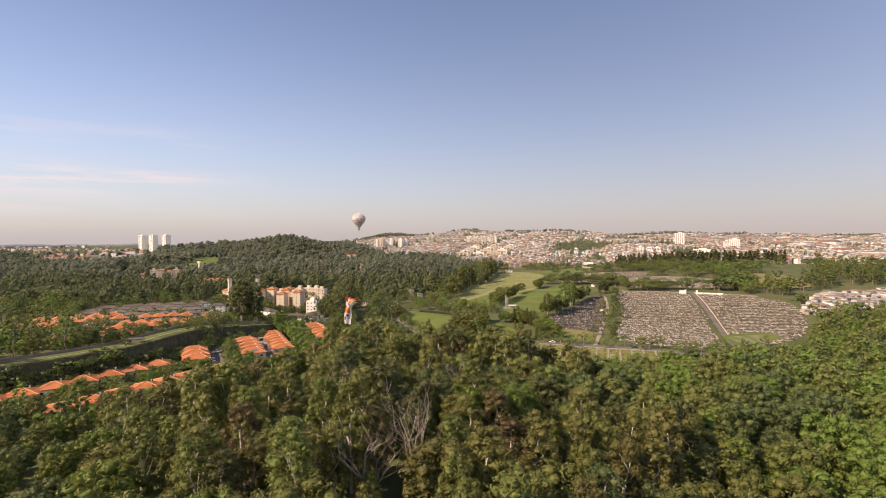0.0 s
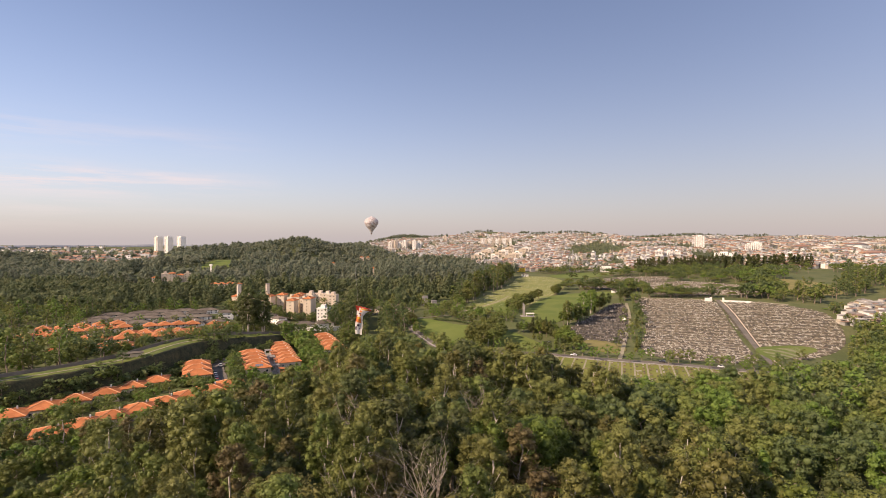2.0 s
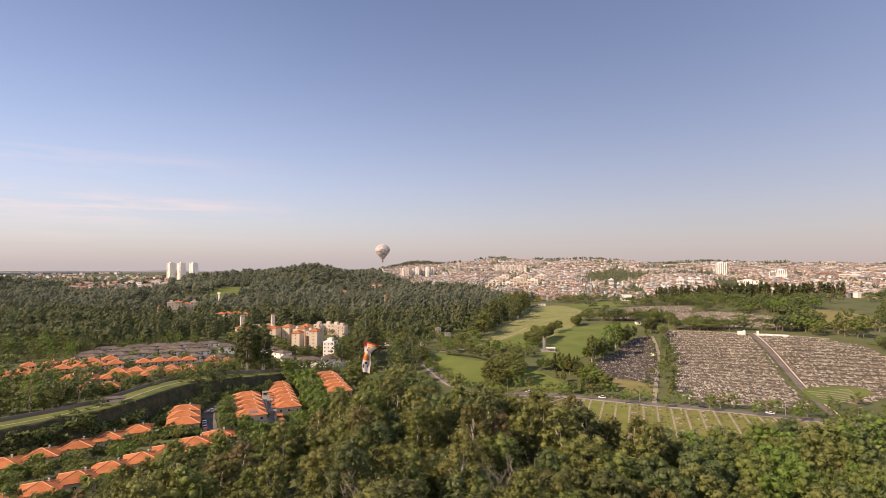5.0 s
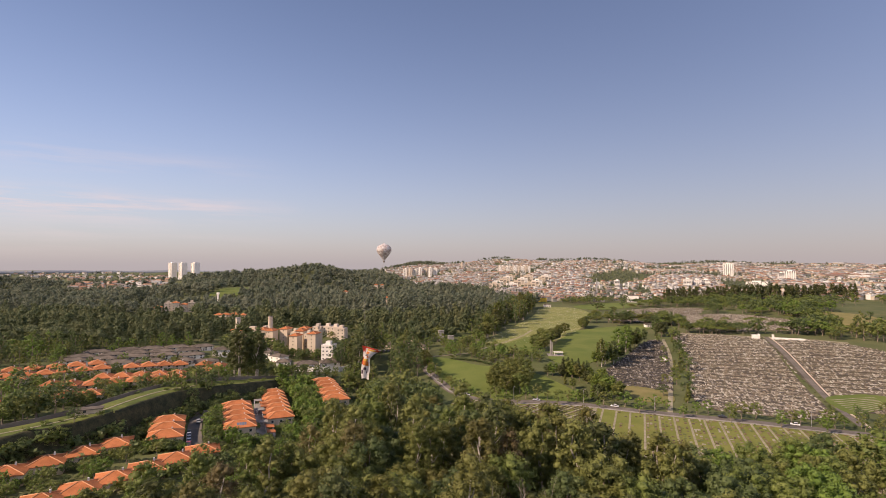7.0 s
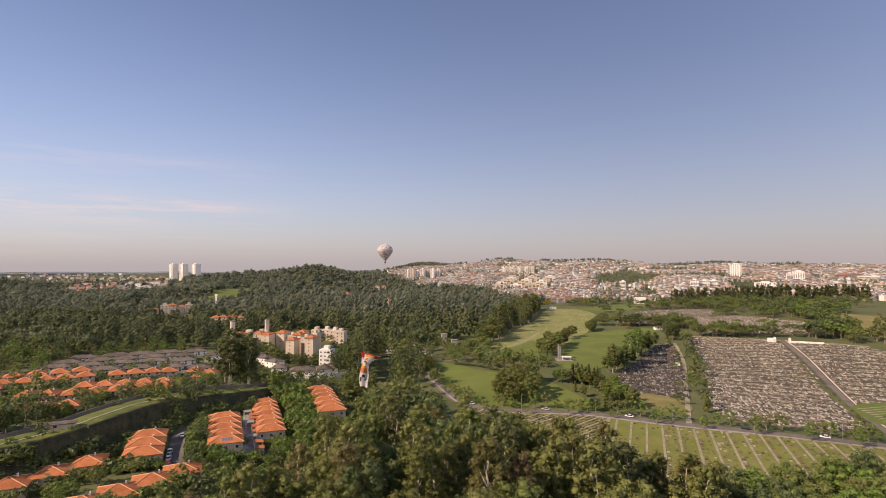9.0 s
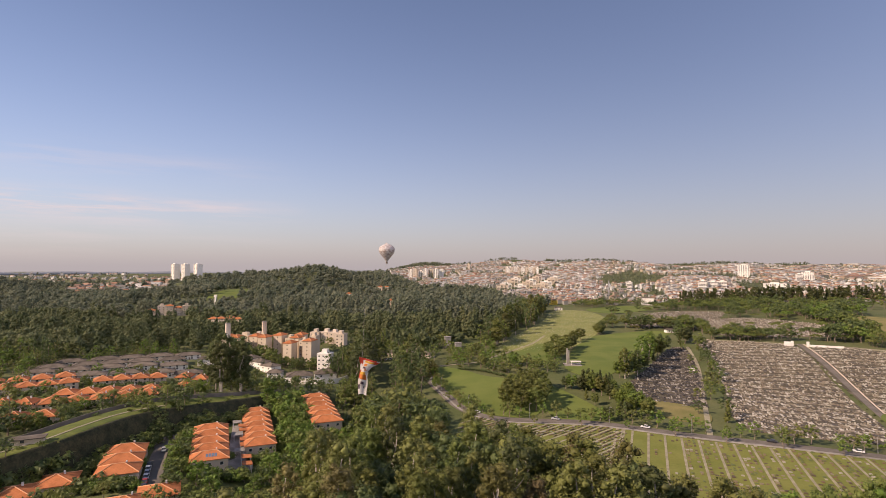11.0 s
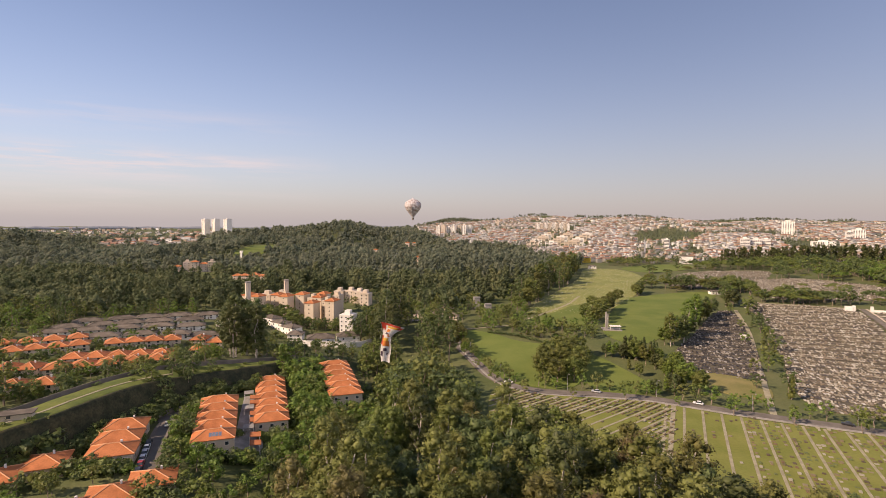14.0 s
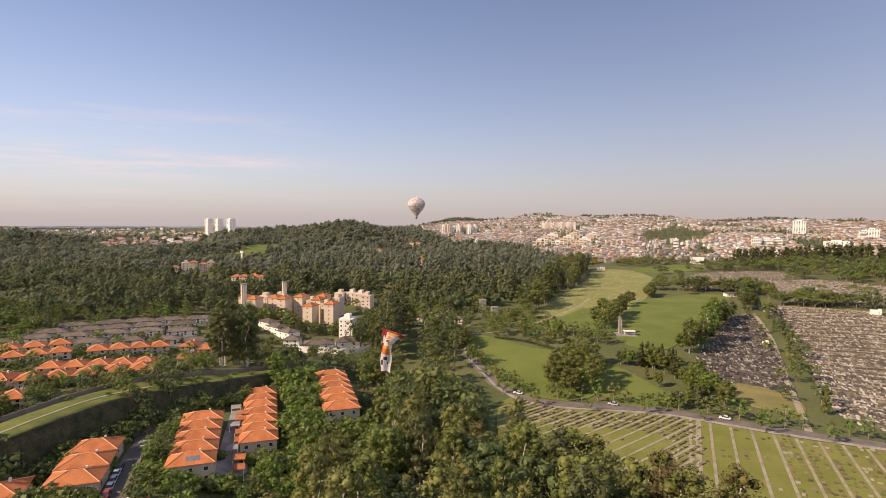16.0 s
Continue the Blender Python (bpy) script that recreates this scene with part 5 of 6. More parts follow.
strip("terrace_lawn", terrace_line(0.4), terrace_line(14.5), 14, 0.3, 0.12, TERRACE_GRASS, "strip of rough green grass along the top of the bank", "lawn")
strip("ivy_bank", offset_crest(-7.2), offset_crest(0.9), 16, 0.75, 0.6, IVY, "steep dark bank covered with ivy and dry creepers", "bank")
ribbon("terrace_path", terrace_line(6.0)[8:-20], 0.9, SAND, 0.42, "narrow trodden path along the terrace grass", "path", 3.0)


def wall_along(name, line, height, thick, mat, label, category="wall"):
    verts, faces = [], []
    for i, p in enumerate(line):
        d = line[min(i + 1, len(line) - 1)] - line[max(i - 1, 0)]
        d = d / np.linalg.norm(d)
        n = np.array([-d[1], d[0]]) * thick / 2
        z = float(ground(p[0], p[1]))
        for q, h in ((p - n, -1.5), (p - n, height), (p + n, height), (p + n, -1.5)):
            verts.append((q[0], q[1], z + h))
    for i in range(len(line) - 1):
        for k in range(3):
            a = i * 4 + k
            faces.append((a, a + 4, a + 5, a + 1))
    return tagged(mesh_object(name, verts, faces, mat), label, category, kind="structure")


wall_along("terrace_wall", terrace_line(15.2)[10:], 1.7, 0.3, ASPHALT, "grey concrete wall along the back of the terrace")
wall_along("court_wall", smooth_line([(-131, 424), (-118, 424), (-104, 426), (-95, 434), (-92, 446)], 3.0), 3.4, 0.4, WHITE, "white retaining wall of the terrace below the hall")
wall_along("street_wall", smooth_line([(-129.3, 292.5), (-126.8, 300.3), (-119.5, 299.6)], 3.0), 1.6, 0.3, CONCRETE, "low concrete wall at the head of the street")

# ---- trees in gardens, parks and along roads ----
HOUSES = [(o.location.x, o.location.y, 6.0) for o in scene.objects if o.name.startswith(("house", "apartment_block", "carport", "water_tower")) and o.parent is None and o.location.y < 620]
ROADS = [smooth_line(r, 5.0) for r in (ROAD_LAWN, ROAD_AXIS, ROAD_WEST, [(-124.5, 296), (-122.5, 287), (-116.5, 274), (-109.5, 261), (-103.5, 247), (-110, 225), (-122, 205)])]
singles = {"broad": 0, "umbrella": 0, "cypress": 0, "tall": 0, "shrub": 0}
garden = Thicket()


def plant(x, y, kind, size, leaf, group="garden trees", level=1, wide=None):
    seed, turn, wide = rnd.randrange(4), rnd.uniform(0, 360), wide or rnd.uniform(1.0, 1.35)
    if singles[kind] < {"broad": 110, "umbrella": 70, "cypress": 60, "tall": 60, "shrub": 80}[kind]:
        singles[kind] += 1
        tree(x, y, kind, level, seed, leaf, size, turn, group, wide=wide)
    else:
        garden.add(x, y, kind, -1 if kind == "broad" and (y > 330 or x < -200) else 0, seed, leaf, size, turn, wide)


def free(x, y, gap=1.0):
    if any(math.hypot(x - a, y - b) < r * gap for a, b, r in HOUSES):
        return False
    return all(np.hypot(r[:, 0] - x, r[:, 1] - y).min() > 4.5 for r in ROADS)


def scatter(loop, count, kinds, low, high, leaves, group, keep_open=True, gap=1.0, level=1):
    loop = np.array(loop, float)
    done = tries = 0
    while done < count and tries < count * 12:
        tries += 1
        x, y = rnd.uniform(loop[:, 0].min(), loop[:, 0].max()), rnd.uniform(loop[:, 1].min(), loop[:, 1].max())
        if bool(inside(loop, x, y)) and free(x, y, gap) and not (keep_open and open_ground(x, y)):
            plant(x, y, rnd.choice(kinds), rnd.uniform(low, high), rnd.choice(leaves), group, level)
            done += 1


G, D = ("mid", "bright", "olive", "dark"), ("dark", "mid", "dark", "olive")
# big single trees first
for x, y, s in ((9, 390, 0.95), (18, 394, 1.05), (27, 392, 1.0), (30, 404, 0.95), (16, 384, 0.85), (24, 386, 0.9), (12, 402, 0.95), (22, 408, 1.0), (14, 414, 0.9), (26, 418, 0.95), (31, 426, 0.85), (20, 422, 0.9)):
    plant(x, y, "broad", s, "dark" if s > 1.15 else "mid", "large trees on the lawn", wide=1.25)
for x, y, s in ((-134, 356, 1.35), (-128, 364, 1.25), (-140, 362, 1.2), (-132, 350, 1.1), (-124, 356, 1.15), (-136, 370, 1.3)):
    plant(x, y, "tall", s, "dark", "tall eucalyptus clump", wide=1.2)
for x, y, s in ((-88, 470, 1.2), (-84, 462, 1.15), (-92, 480, 1.25), (-80, 452, 1.1), (-86, 444, 1.0), (-78, 440, 1.0), (-82, 424, 0.95), (-76, 430, 0.9), (-94, 496, 1.2), (-86, 500, 1.1)):
    plant(x, y, "tall", s, "dark", "tall trees beside the white flats", wide=1.3)
for x, y, s in ((58, 520, 0.9), (62, 534, 1.0), (66, 548, 0.95), (72, 560, 0.85), (54, 506, 0.8), (48, 514, 0.8), (60, 566, 0.8), (80, 590, 0.8), (88, 604, 0.8), (50, 536, 0.7)):
    plant(x, y, "broad", s, "mid", "trees above the monument", wide=1.35)
for k in range(14):
    plant(56 + k * 1.35 + rnd.uniform(-0.6, 0.6), 428 + rnd.uniform(-2.5, 3.5), "cypress", rnd.uniform(0.7, 1.0), "dark", "cypress clump")
# belt between the hilltop lawn and the graves
for k in range(46):
    f = rnd.random()
    x, y = 82 + f * 106 + rnd.uniform(-5, 5), 444 + f * 168 + rnd.uniform(-7, 7)
    if not bool(inside(CLEAR_LOOPS[2], x, y)) and not bool(inside(CLEAR_LOOPS[7], x, y)):
        plant(x, y, rnd.choice(("broad", "broad", "cypress", "tall")), rnd.uniform(0.7, 1.1), rnd.choice(("bright", "dark", "mid", "dark")), "trees along the graves")
scatter([(44, 385), (50, 372), (62, 368), (84, 378), (80, 404), (74, 418), (60, 432), (44, 428)], 26, ("broad", "broad", "cypress"), 0.5, 0.85, ("mid", "bright", "dark", "mid"), "trees between the lawns", True)
scatter([(66, 548), (74, 556), (112, 632), (124, 668), (108, 640), (62, 560)], 26, ("broad",), 0.55, 0.85, ("mid", "dark"), "trees between the meadow and the lawn", True)
scatter([(-8, 556), (8, 550), (72, 760), (92, 880), (60, 860), (20, 700)], 110, ("tall", "tall", "broad"), 0.75, 1.15, D, "tall trees along the meadow", True)
# along the lawn road
for k in range(64):
    f = k / 63
    pts = ROADS[0]
    p = pts[int(f * (len(pts) - 1))]
    side = 5.5 if k % 4 else -5.5
    plant(p[0] + rnd.uniform(-1, 1), p[1] + side + rnd.uniform(-1, 1), "broad", rnd.uniform(0.35, 0.68), rnd.choice(("mid", "olive", "bright")), "roadside trees")
# along the sandy path and avenue
for k in range(64):
    pts = ROADS[2]
    p = pts[int(k / 63 * (len(pts) - 1))]
    if rnd.random() < 0.24:
        plant(p[0] + 8 + rnd.uniform(-4, 5), p[1] + rnd.uniform(-2, 2), rnd.choice(("broad", "cypress", "broad")), rnd.uniform(0.5, 0.95), rnd.choice(D), "trees beside the sandy path")
        if k % 4 == 0:
            plant(p[0] - 4 + rnd.uniform(-1.5, 0.5), p[1] + rnd.uniform(-2, 2), "broad", rnd.uniform(0.35, 0.6), rnd.choice(G), "trees beside the sandy path")
for k in range(26):
    pts = ROADS[1]
    p = pts[int(k / 25 * (len(pts) - 1))]
    plant(p[0] - 4.2, p[1] + rnd.uniform(-1, 1), "shrub", rnd.uniform(0.3, 0.55), "dark", "avenue hedge")
scatter([(170, 340), (240, 345), (240, 375), (205, 385), (165, 352)], 26, ("broad", "shrub"), 0.3, 0.6, G, "roadside trees", True)
# garden beside the fields
scatter([(-30, 480), (24, 450), (52, 462), (54, 510), (30, 542), (4, 552), (-26, 530)], 150, ("broad", "broad", "shrub"), 0.32, 0.72, ("mid", "bright", "olive", "mid"), "park trees")
for k in range(40):
    f = k / 39
    x, y = -20 + f * 46, 470 - 26 * f + 3 * math.sin(f * 5) - 1
    plant(x, y, "shrub", rnd.uniform(0.5, 0.8), "dark", "curved hedge")
# parking and entrance
scatter([(-110, 540), (-90, 490), (-60, 470), (-36, 480), (-26, 530), (-40, 600), (-90, 590)], 80, ("broad", "tall", "broad"), 0.45, 0.85, D, "trees round the entrance")
scatter([(-60, 400), (-40, 400), (-40, 470), (-64, 480)], 34, ("tall", "broad"), 0.6, 0.95, D, "trees beside the entrance road")
# cemetery belts
scatter([(222, 318), (240, 345), (262, 385), (312, 440), (338, 500), (360, 530), (345, 545), (330, 470), (300, 430), (262, 366)], 70, ("broad", "broad", "shrub"), 0.45, 0.85, G, "trees between the graves and the shacks", True)
scatter([(190, 604), (262, 574), (330, 552), (384, 625), (400, 700), (340, 800), (250, 900), (150, 860), (140, 760), (120, 690)], 90, ("umbrella", "broad"), 0.6, 1.0, ("mid", "dark", "olive"), "flat-topped cemetery trees", True)
scatter([(120, 690), (160, 700), (240, 690), (232, 640), (190, 672), (150, 690)], 60, ("umbrella", "broad"), 0.8, 1.15, ("dark", "mid"), "flat-topped cemetery trees", True)
scatter([(150, 780), (170, 830), (250, 890), (330, 890), (400, 900), (520, 960), (300, 960), (250, 905), (170, 860)], 90, ("umbrella", "umbrella", "broad"), 0.9, 1.3, ("mid", "dark", "mid"), "flat-topped cemetery trees", True)
scatter([(255, 585), (320, 575), (360, 640), (400, 720), (480, 800), (420, 860), (350, 800), (386, 700), (350, 630), (300, 600)], 110, ("umbrella", "umbrella", "broad"), 0.9, 1.35, ("mid", "dark", "bright"), "flat-topped cemetery trees", True)
scatter([(200, 600), (255, 575), (262, 600), (225, 622)], 30, ("umbrella", "broad"), 0.7, 1.0, ("dark", "mid"), "flat-topped cemetery trees", True)
for k in range(60):
    scatter_x, scatter_y = rnd.uniform(225, 380), rnd.uniform(610, 860)
    if bool(inside(CLEAR_LOOPS[10], scatter_x, scatter_y)) and rnd.random() < 0.35:
        plant(scatter_x, scatter_y, "umbrella", rnd.uniform(0.5, 0.8), "mid", "flat-topped cemetery trees")
pine = Thicket()
for k in range(150):
    x = 318 + k * 2.1 + rnd.uniform(-3, 3)
    pine.add(x, 965 + rnd.uniform(0, 26) + (x - 318) * 0.06, "cypress", 0, rnd.randrange(4), "dark", rnd.uniform(1.6, 2.3), rnd.uniform(0, 360), rnd.uniform(1.2, 1.7))
pine.done("pine_belt", "dense dark row of tall pines below the city")
scatter([(340, 545), (380, 575), (440, 620), (560, 660), (640, 760), (560, 800), (470, 690), (400, 640), (345, 590)], 120, ("broad", "tall", "broad"), 0.8, 1.25, D, "trees beyond the shacks", True)
scatter([(330, 800), (480, 850), (720, 880), (900, 960), (700, 990), (520, 965), (400, 900)], 90, ("umbrella", "broad"), 0.8, 1.2, ("mid", "dark"), "trees below the city", True)
scatter([(140, 890), (170, 900), (220, 975), (320, 1000), (150, 990), (140, 930)], 46, ("broad", "umbrella"), 0.6, 1.0, D, "trees below the city", True)
scatter([(278, 560), (347, 594), (439, 738), (496, 879), (385, 753)], 46, ("broad", "broad", "umbrella"), 0.95, 1.3, ("dark", "mid", "dark"), "dark grove beside the upper graves", True)
scatter([(251, 764), (305, 729), (398, 860), (409, 1014), (295, 885)], 46, ("umbrella", "broad"), 0.85, 1.15, ("mid", "dark"), "flat-topped cemetery trees", True)
# gardens round the houses
scatter([(-118, 289), (-112, 291), (-100, 263), (-96, 248), (-103, 252), (-111, 270)], 34, ("broad", "shrub", "broad"), 0.34, 0.52, ("mid", "dark", "bright"), "trees along the street", gap=0.55)
scatter([(-101, 345), (-96, 360), (-80, 330), (-70, 306), (-75, 292), (-82, 298), (-94, 328)], 60, ("broad",), 0.55, 0.8, ("bright", "bright", "mid"), "bright trees between the terraces", gap=0.75)
scatter([(-84, 392), (-68, 404), (-56, 360), (-52, 318), (-62, 312), (-64, 340), (-78, 372)], 60, ("broad", "broad", "tall"), 0.5, 0.8, ("mid", "dark", "olive", "mid"), "trees beyond the terraces", gap=0.8)
scatter([(-72, 316), (-52, 316), (-54, 292), (-74, 290)], 26, ("broad",), 0.55, 0.75, ("mid", "bright", "olive"), "trees below the terraces", gap=0.7)
scatter([(-112, 350), (-96, 372), (-60, 340), (-48, 300), (-56, 255), (-78, 262), (-76, 300), (-88, 330)], 110, ("broad",), 0.42, 0.72, ("bright", "mid", "bright", "dark"), "garden trees between the terraces", gap=1.15)
scatter([(-75, 300), (-88, 262), (-100, 262), (-98, 240), (-74, 206), (-58, 250), (-52, 300)], 90, ("broad", "shrub"), 0.35, 0.62, G, "garden trees between the terraces", gap=1.1)
scatter([(-165, 190), (-100, 178), (-74, 206), (-92, 240), (-100, 250), (-116, 250), (-130, 260), (-150, 262)], 120, ("broad", "shrub", "shrub"), 0.28, 0.44, G, "garden trees beside the terraces", gap=1.0)
scatter([(-125, 335), (-118, 318), (-127, 300), (-134, 290), (-140, 300), (-126, 326)], 34, ("shrub", "broad"), 0.35, 0.6, D, "bushes on the bank")
for p in smooth_line(CREST, 1.0):
    for k in range(3 if p[1] < 262 else 1):
        away = rnd.uniform(1.5, 8.5) if p[1] < 262 else rnd.uniform(5.5, 8.5)
        x, y = p[0] + 0.85 * away, p[1] - 0.52 * away
        if free(x, y, 0.85):
            kind = rnd.choice(("broad", "shrub", "shrub"))
            garden.add(x, y, kind, 0, rnd.randrange(4), rnd.choice(("dark", "dark", "mid")), rnd.uniform(0.3, 0.5) if kind == "broad" else rnd.uniform(0.9, 1.7), rnd.uniform(0, 360), rnd.uniform(1.1, 1.5))
    if rnd.random() < 0.5:
        away = rnd.uniform(7, 12)
        x, y = p[0] + 0.85 * away, p[1] - 0.52 * away
        if free(x, y, 1.1):
            garden.add(x, y, "broad", 0, rnd.randrange(4), rnd.choice(("dark", "mid", "dark")), rnd.uniform(0.25, 0.42), rnd.uniform(0, 360), 1.3)
    if rnd.random() < 0.16:
        away = rnd.uniform(1, 9)
        garden.add(p[0] - 0.85 * away, p[1] + 0.52 * away, "shrub", 0, rnd.randrange(4), "mid", rnd.uniform(0.4, 0.9), rnd.uniform(0, 360), 1.2)
scatter([(-220, 285), (-165, 282), (-150, 304), (-140, 326), (-128, 344), (-146, 350), (-165, 346), (-196, 318), (-220, 310)], 85, ("broad", "broad", "shrub"), 0.32, 0.55, G, "garden trees between the orange roofs", gap=1.0)
scatter([(-270, 300), (-220, 310), (-196, 345), (-200, 365), (-150, 372), (-150, 400), (-260, 400), (-290, 370)], 120, ("broad", "shrub", "shrub"), 0.34, 0.58, G, "garden trees between the houses", gap=0.85)
scatter([(-320, 190), (-230, 160), (-192, 205), (-172, 236), (-166, 268), (-176, 284), (-230, 284), (-300, 290)], 230, ("broad", "broad", "tall"), 0.6, 1.0, G, "trees on the terrace", gap=0.9)
scatter([(-400, 300), (-262, 290), (-270, 330), (-290, 372), (-320, 420), (-420, 420)], 130, ("broad", "tall", "broad"), 0.5, 0.85, G, "trees on the terrace", gap=0.9)
scatter([(-345, 372), (-272, 372), (-270, 416), (-300, 440), (-350, 436)], 75, ("broad", "broad", "tall"), 0.5, 0.8, G, "trees behind the white terraces", gap=0.9)
scatter([(-204, 470), (-150, 470), (-152, 484), (-170, 498), (-204, 494)], 40, ("broad",), 0.55, 0.85, D, "trees in front of the flats", gap=0.85)
scatter([(-150, 470), (-118, 474), (-120, 484), (-150, 482)], 34, ("broad",), 0.4, 0.58, D, "trees in front of the flats", gap=0.7)
scatter([(-108, 436), (-90, 440), (-88, 500), (-104, 520), (-108, 470)], 40, ("broad", "tall"), 0.5, 0.85, D, "trees beside the white flats", gap=0.9)
scatter([(-205, 80), (-160, 84), (-128, 140), (-108, 172), (-138, 178), (-182, 164), (-200, 140)], 120, ("broad", "broad", "tall"), 0.45, 0.75, G, "garden trees beside the terraces", gap=0.9)
scatter([(-134, 244), (-118, 240), (-128, 206), (-176, 160), (-184, 166), (-152, 214)], 60, ("broad", "shrub"), 0.26, 0.4, G, "garden trees beside the terraces", gap=1.05)
for (ax, ay), (bx, by), n in (((-132, 257), (-180, 172), 30), ((-97, 252), (-136, 184), 24)):
    for k in range(n):
        f = (k + rnd.uniform(0, 0.8)) / n
        x, y = ax + (bx - ax) * f + 0.87 * 7.6, ay + (by - ay) * f - 0.49 * 7.6
        if rnd.random() < 0.85:
            garden.add(x, y, "shrub", 0, rnd.randrange(4), rnd.choice(("mid", "dark", "olive")), rnd.uniform(1.0, 1.9), rnd.uniform(0, 360), 1.1)
for x, y, turn in ORANGE:
    c, sn = math.cos(math.radians(turn)), math.sin(math.radians(turn))
    for u in (-3.0, 0.0, 3.0):
        if rnd.random() < 0.75:
            v = -6.0 - rnd.uniform(0, 0.8)
            garden.add(x + c * u - sn * v, y + sn * u + c * v, "shrub", 0, rnd.randrange(4), rnd.choice(("mid", "dark", "olive")), rnd.uniform(0.6, 1.2), rnd.uniform(0, 360), 1.1)
scatter([(-150, 372), (-118, 352), (-96, 380), (-66, 400), (-70, 430), (-92, 424), (-110, 414), (-150, 424)], 120, ("broad", "broad", "shrub"), 0.3, 0.52, D, "trees below the flats", gap=0.9)
scatter([(-190, 430), (-150, 424), (-124, 446), (-112, 456), (-150, 480), (-200, 500), (-215, 470)], 45, ("broad", "shrub"), 0.28, 0.5, D, "trees round the flats", gap=0.85)
scatter([(-215, 500), (-110, 500), (-95, 560), (-120, 600), (-215, 600)], 70, ("broad",), 0.4, 0.65, D, "trees behind the flats", gap=1.2)
scatter([(-300, 412), (-270, 424), (-205, 470), (-225, 486), (-310, 440)], 50, ("broad", "tall"), 0.4, 0.62, G, "trees behind the white terraces", gap=0.9)
for x0, y0, x1, y1 in ((-124, 296, -111, 266), (-118, 300, -104, 268), (-134, 250, -108, 254), (-88, 312, -76, 288), (-82, 330, -68, 306), (-128, 282, -116, 258), (-96, 264, -84, 270), (-88, 285, -76, 290), (-70, 312, -58, 316), (-122, 250, -108, 255), (-102, 266, -92, 288), (-120, 305, -101, 268)):
    for k in range(14):
        f = k / 13
        x, y = x0 + (x1 - x0) * f + rnd.uniform(-1, 1), y0 + (y1 - y0) * f + rnd.uniform(-1, 1)
        if not free(x, y, 0.6):
            continue
        garden.add(x, y, "shrub", 1, rnd.randrange(4), rnd.choice(("mid", "bright", "dark")), rnd.uniform(0.8, 1.6), rnd.uniform(0, 360), 1.2)
for k in range(420):
    x, y = rnd.uniform(-265, -128), rnd.uniform(285, 440)
    if beyond_crest(np.array(x), np.array(y)) > 12 and free(x, y, 0.72):
        garden.add(x, y, "shrub", 0, rnd.randrange(4), rnd.choice(("dark", "mid", "dark")), rnd.uniform(0.5, 1.2), rnd.uniform(0, 360), 1.2)
garden.done("garden_trees", "smaller trees and bushes between houses and fields")


# ---- bare trees ----
def grow(r, v, f, p, way, length, radius, depth):
    """A branch that bends and forks."""
    pts, d = [Vector(p)], Vector(way).normalized()
    for k in range(4):
        d = (d + Vector((r.uniform(-0.3, 0.3), r.uniform(-0.3, 0.3), r.uniform(-0.12, 0.24)))).normalized()
        pts.append(pts[-1] + d * length / 4)
    tube(v, f, pts, [radius * (1 - 0.17 * k) for k in range(5)], 5 if depth > 1 else 4)
    if depth > 0:
        for k in range(4 if depth > 1 else 3):
            q = pts[2 + k % 3]
            side = (d + Vector((r.uniform(-1, 1), r.uniform(-1, 1), r.uniform(-0.3, 0.7)))).normalized()
            grow(r, v, f, q, side, length * r.uniform(0.45, 0.7), radius * 0.45, depth - 1)


def bare_tree(x, y, height, spread, seed, label, forks=6):
    r = random.Random(seed)
    top = empty("bare_tree", pose(x, y, float(ground(x, y))), label, "tree", "bare trees")
    v, f = [], []
    stem = [(0, 0, -1), (0.3, 0.2, height * 0.22), (0.1, -0.2, height * 0.45), (0.5, 0.1, height * 0.68)]
    tube(v, f, stem, [0.4, 0.34, 0.26, 0.14], 8)
    mesh_object("trunk", v, f, DEAD_BARK, top)
    for k in range(forks):
        a = k * 2.4 + r.uniform(-0.4, 0.4)
        p = Vector(stem[1 + k % 3])
        vv, ff = [], []
        grow(r, vv, ff, p, (math.cos(a) * spread, math.sin(a) * spread, r.uniform(0.6, 1.2)), (height - p.z) * r.uniform(0.62, 0.85), 0.2, 2)
        mesh_object("branch", vv, ff, DEAD_BARK, top)


bare_tree(-17, 112, 19, 1.1, 1, "pale leafless tree with twisting bare branches")
bare_tree(-6.5, 116, 23, 0.45, 2, "thin pale eucalyptus with few leaves", 7)
bare_tree(-24, 150, 21, 0.5, 3, "slender pale dying eucalyptus in the canopy", 6)
bare_tree(4, 168, 22, 0.5, 4, "slender pale dying eucalyptus in the canopy", 6)
hut = empty("hut", pose(-150, 259, float(ground(-150, 259)), 0, 0, 30), "low cream hut with a flat grey roof on the terrace lawn", "hut")
child("wall", shared_box("hut_wall", -4.2, 4.2, -1.8, 1.8, -1, 1.9, CREAM), hut)
child("roof", shared_box("hut_roof", -4.8, 4.8, -2.4, 2.4, 1.9, 2.2, GREY_TILE), hut)
window(hut, -1.2, -2.0, 0.9, 0, plain=True)

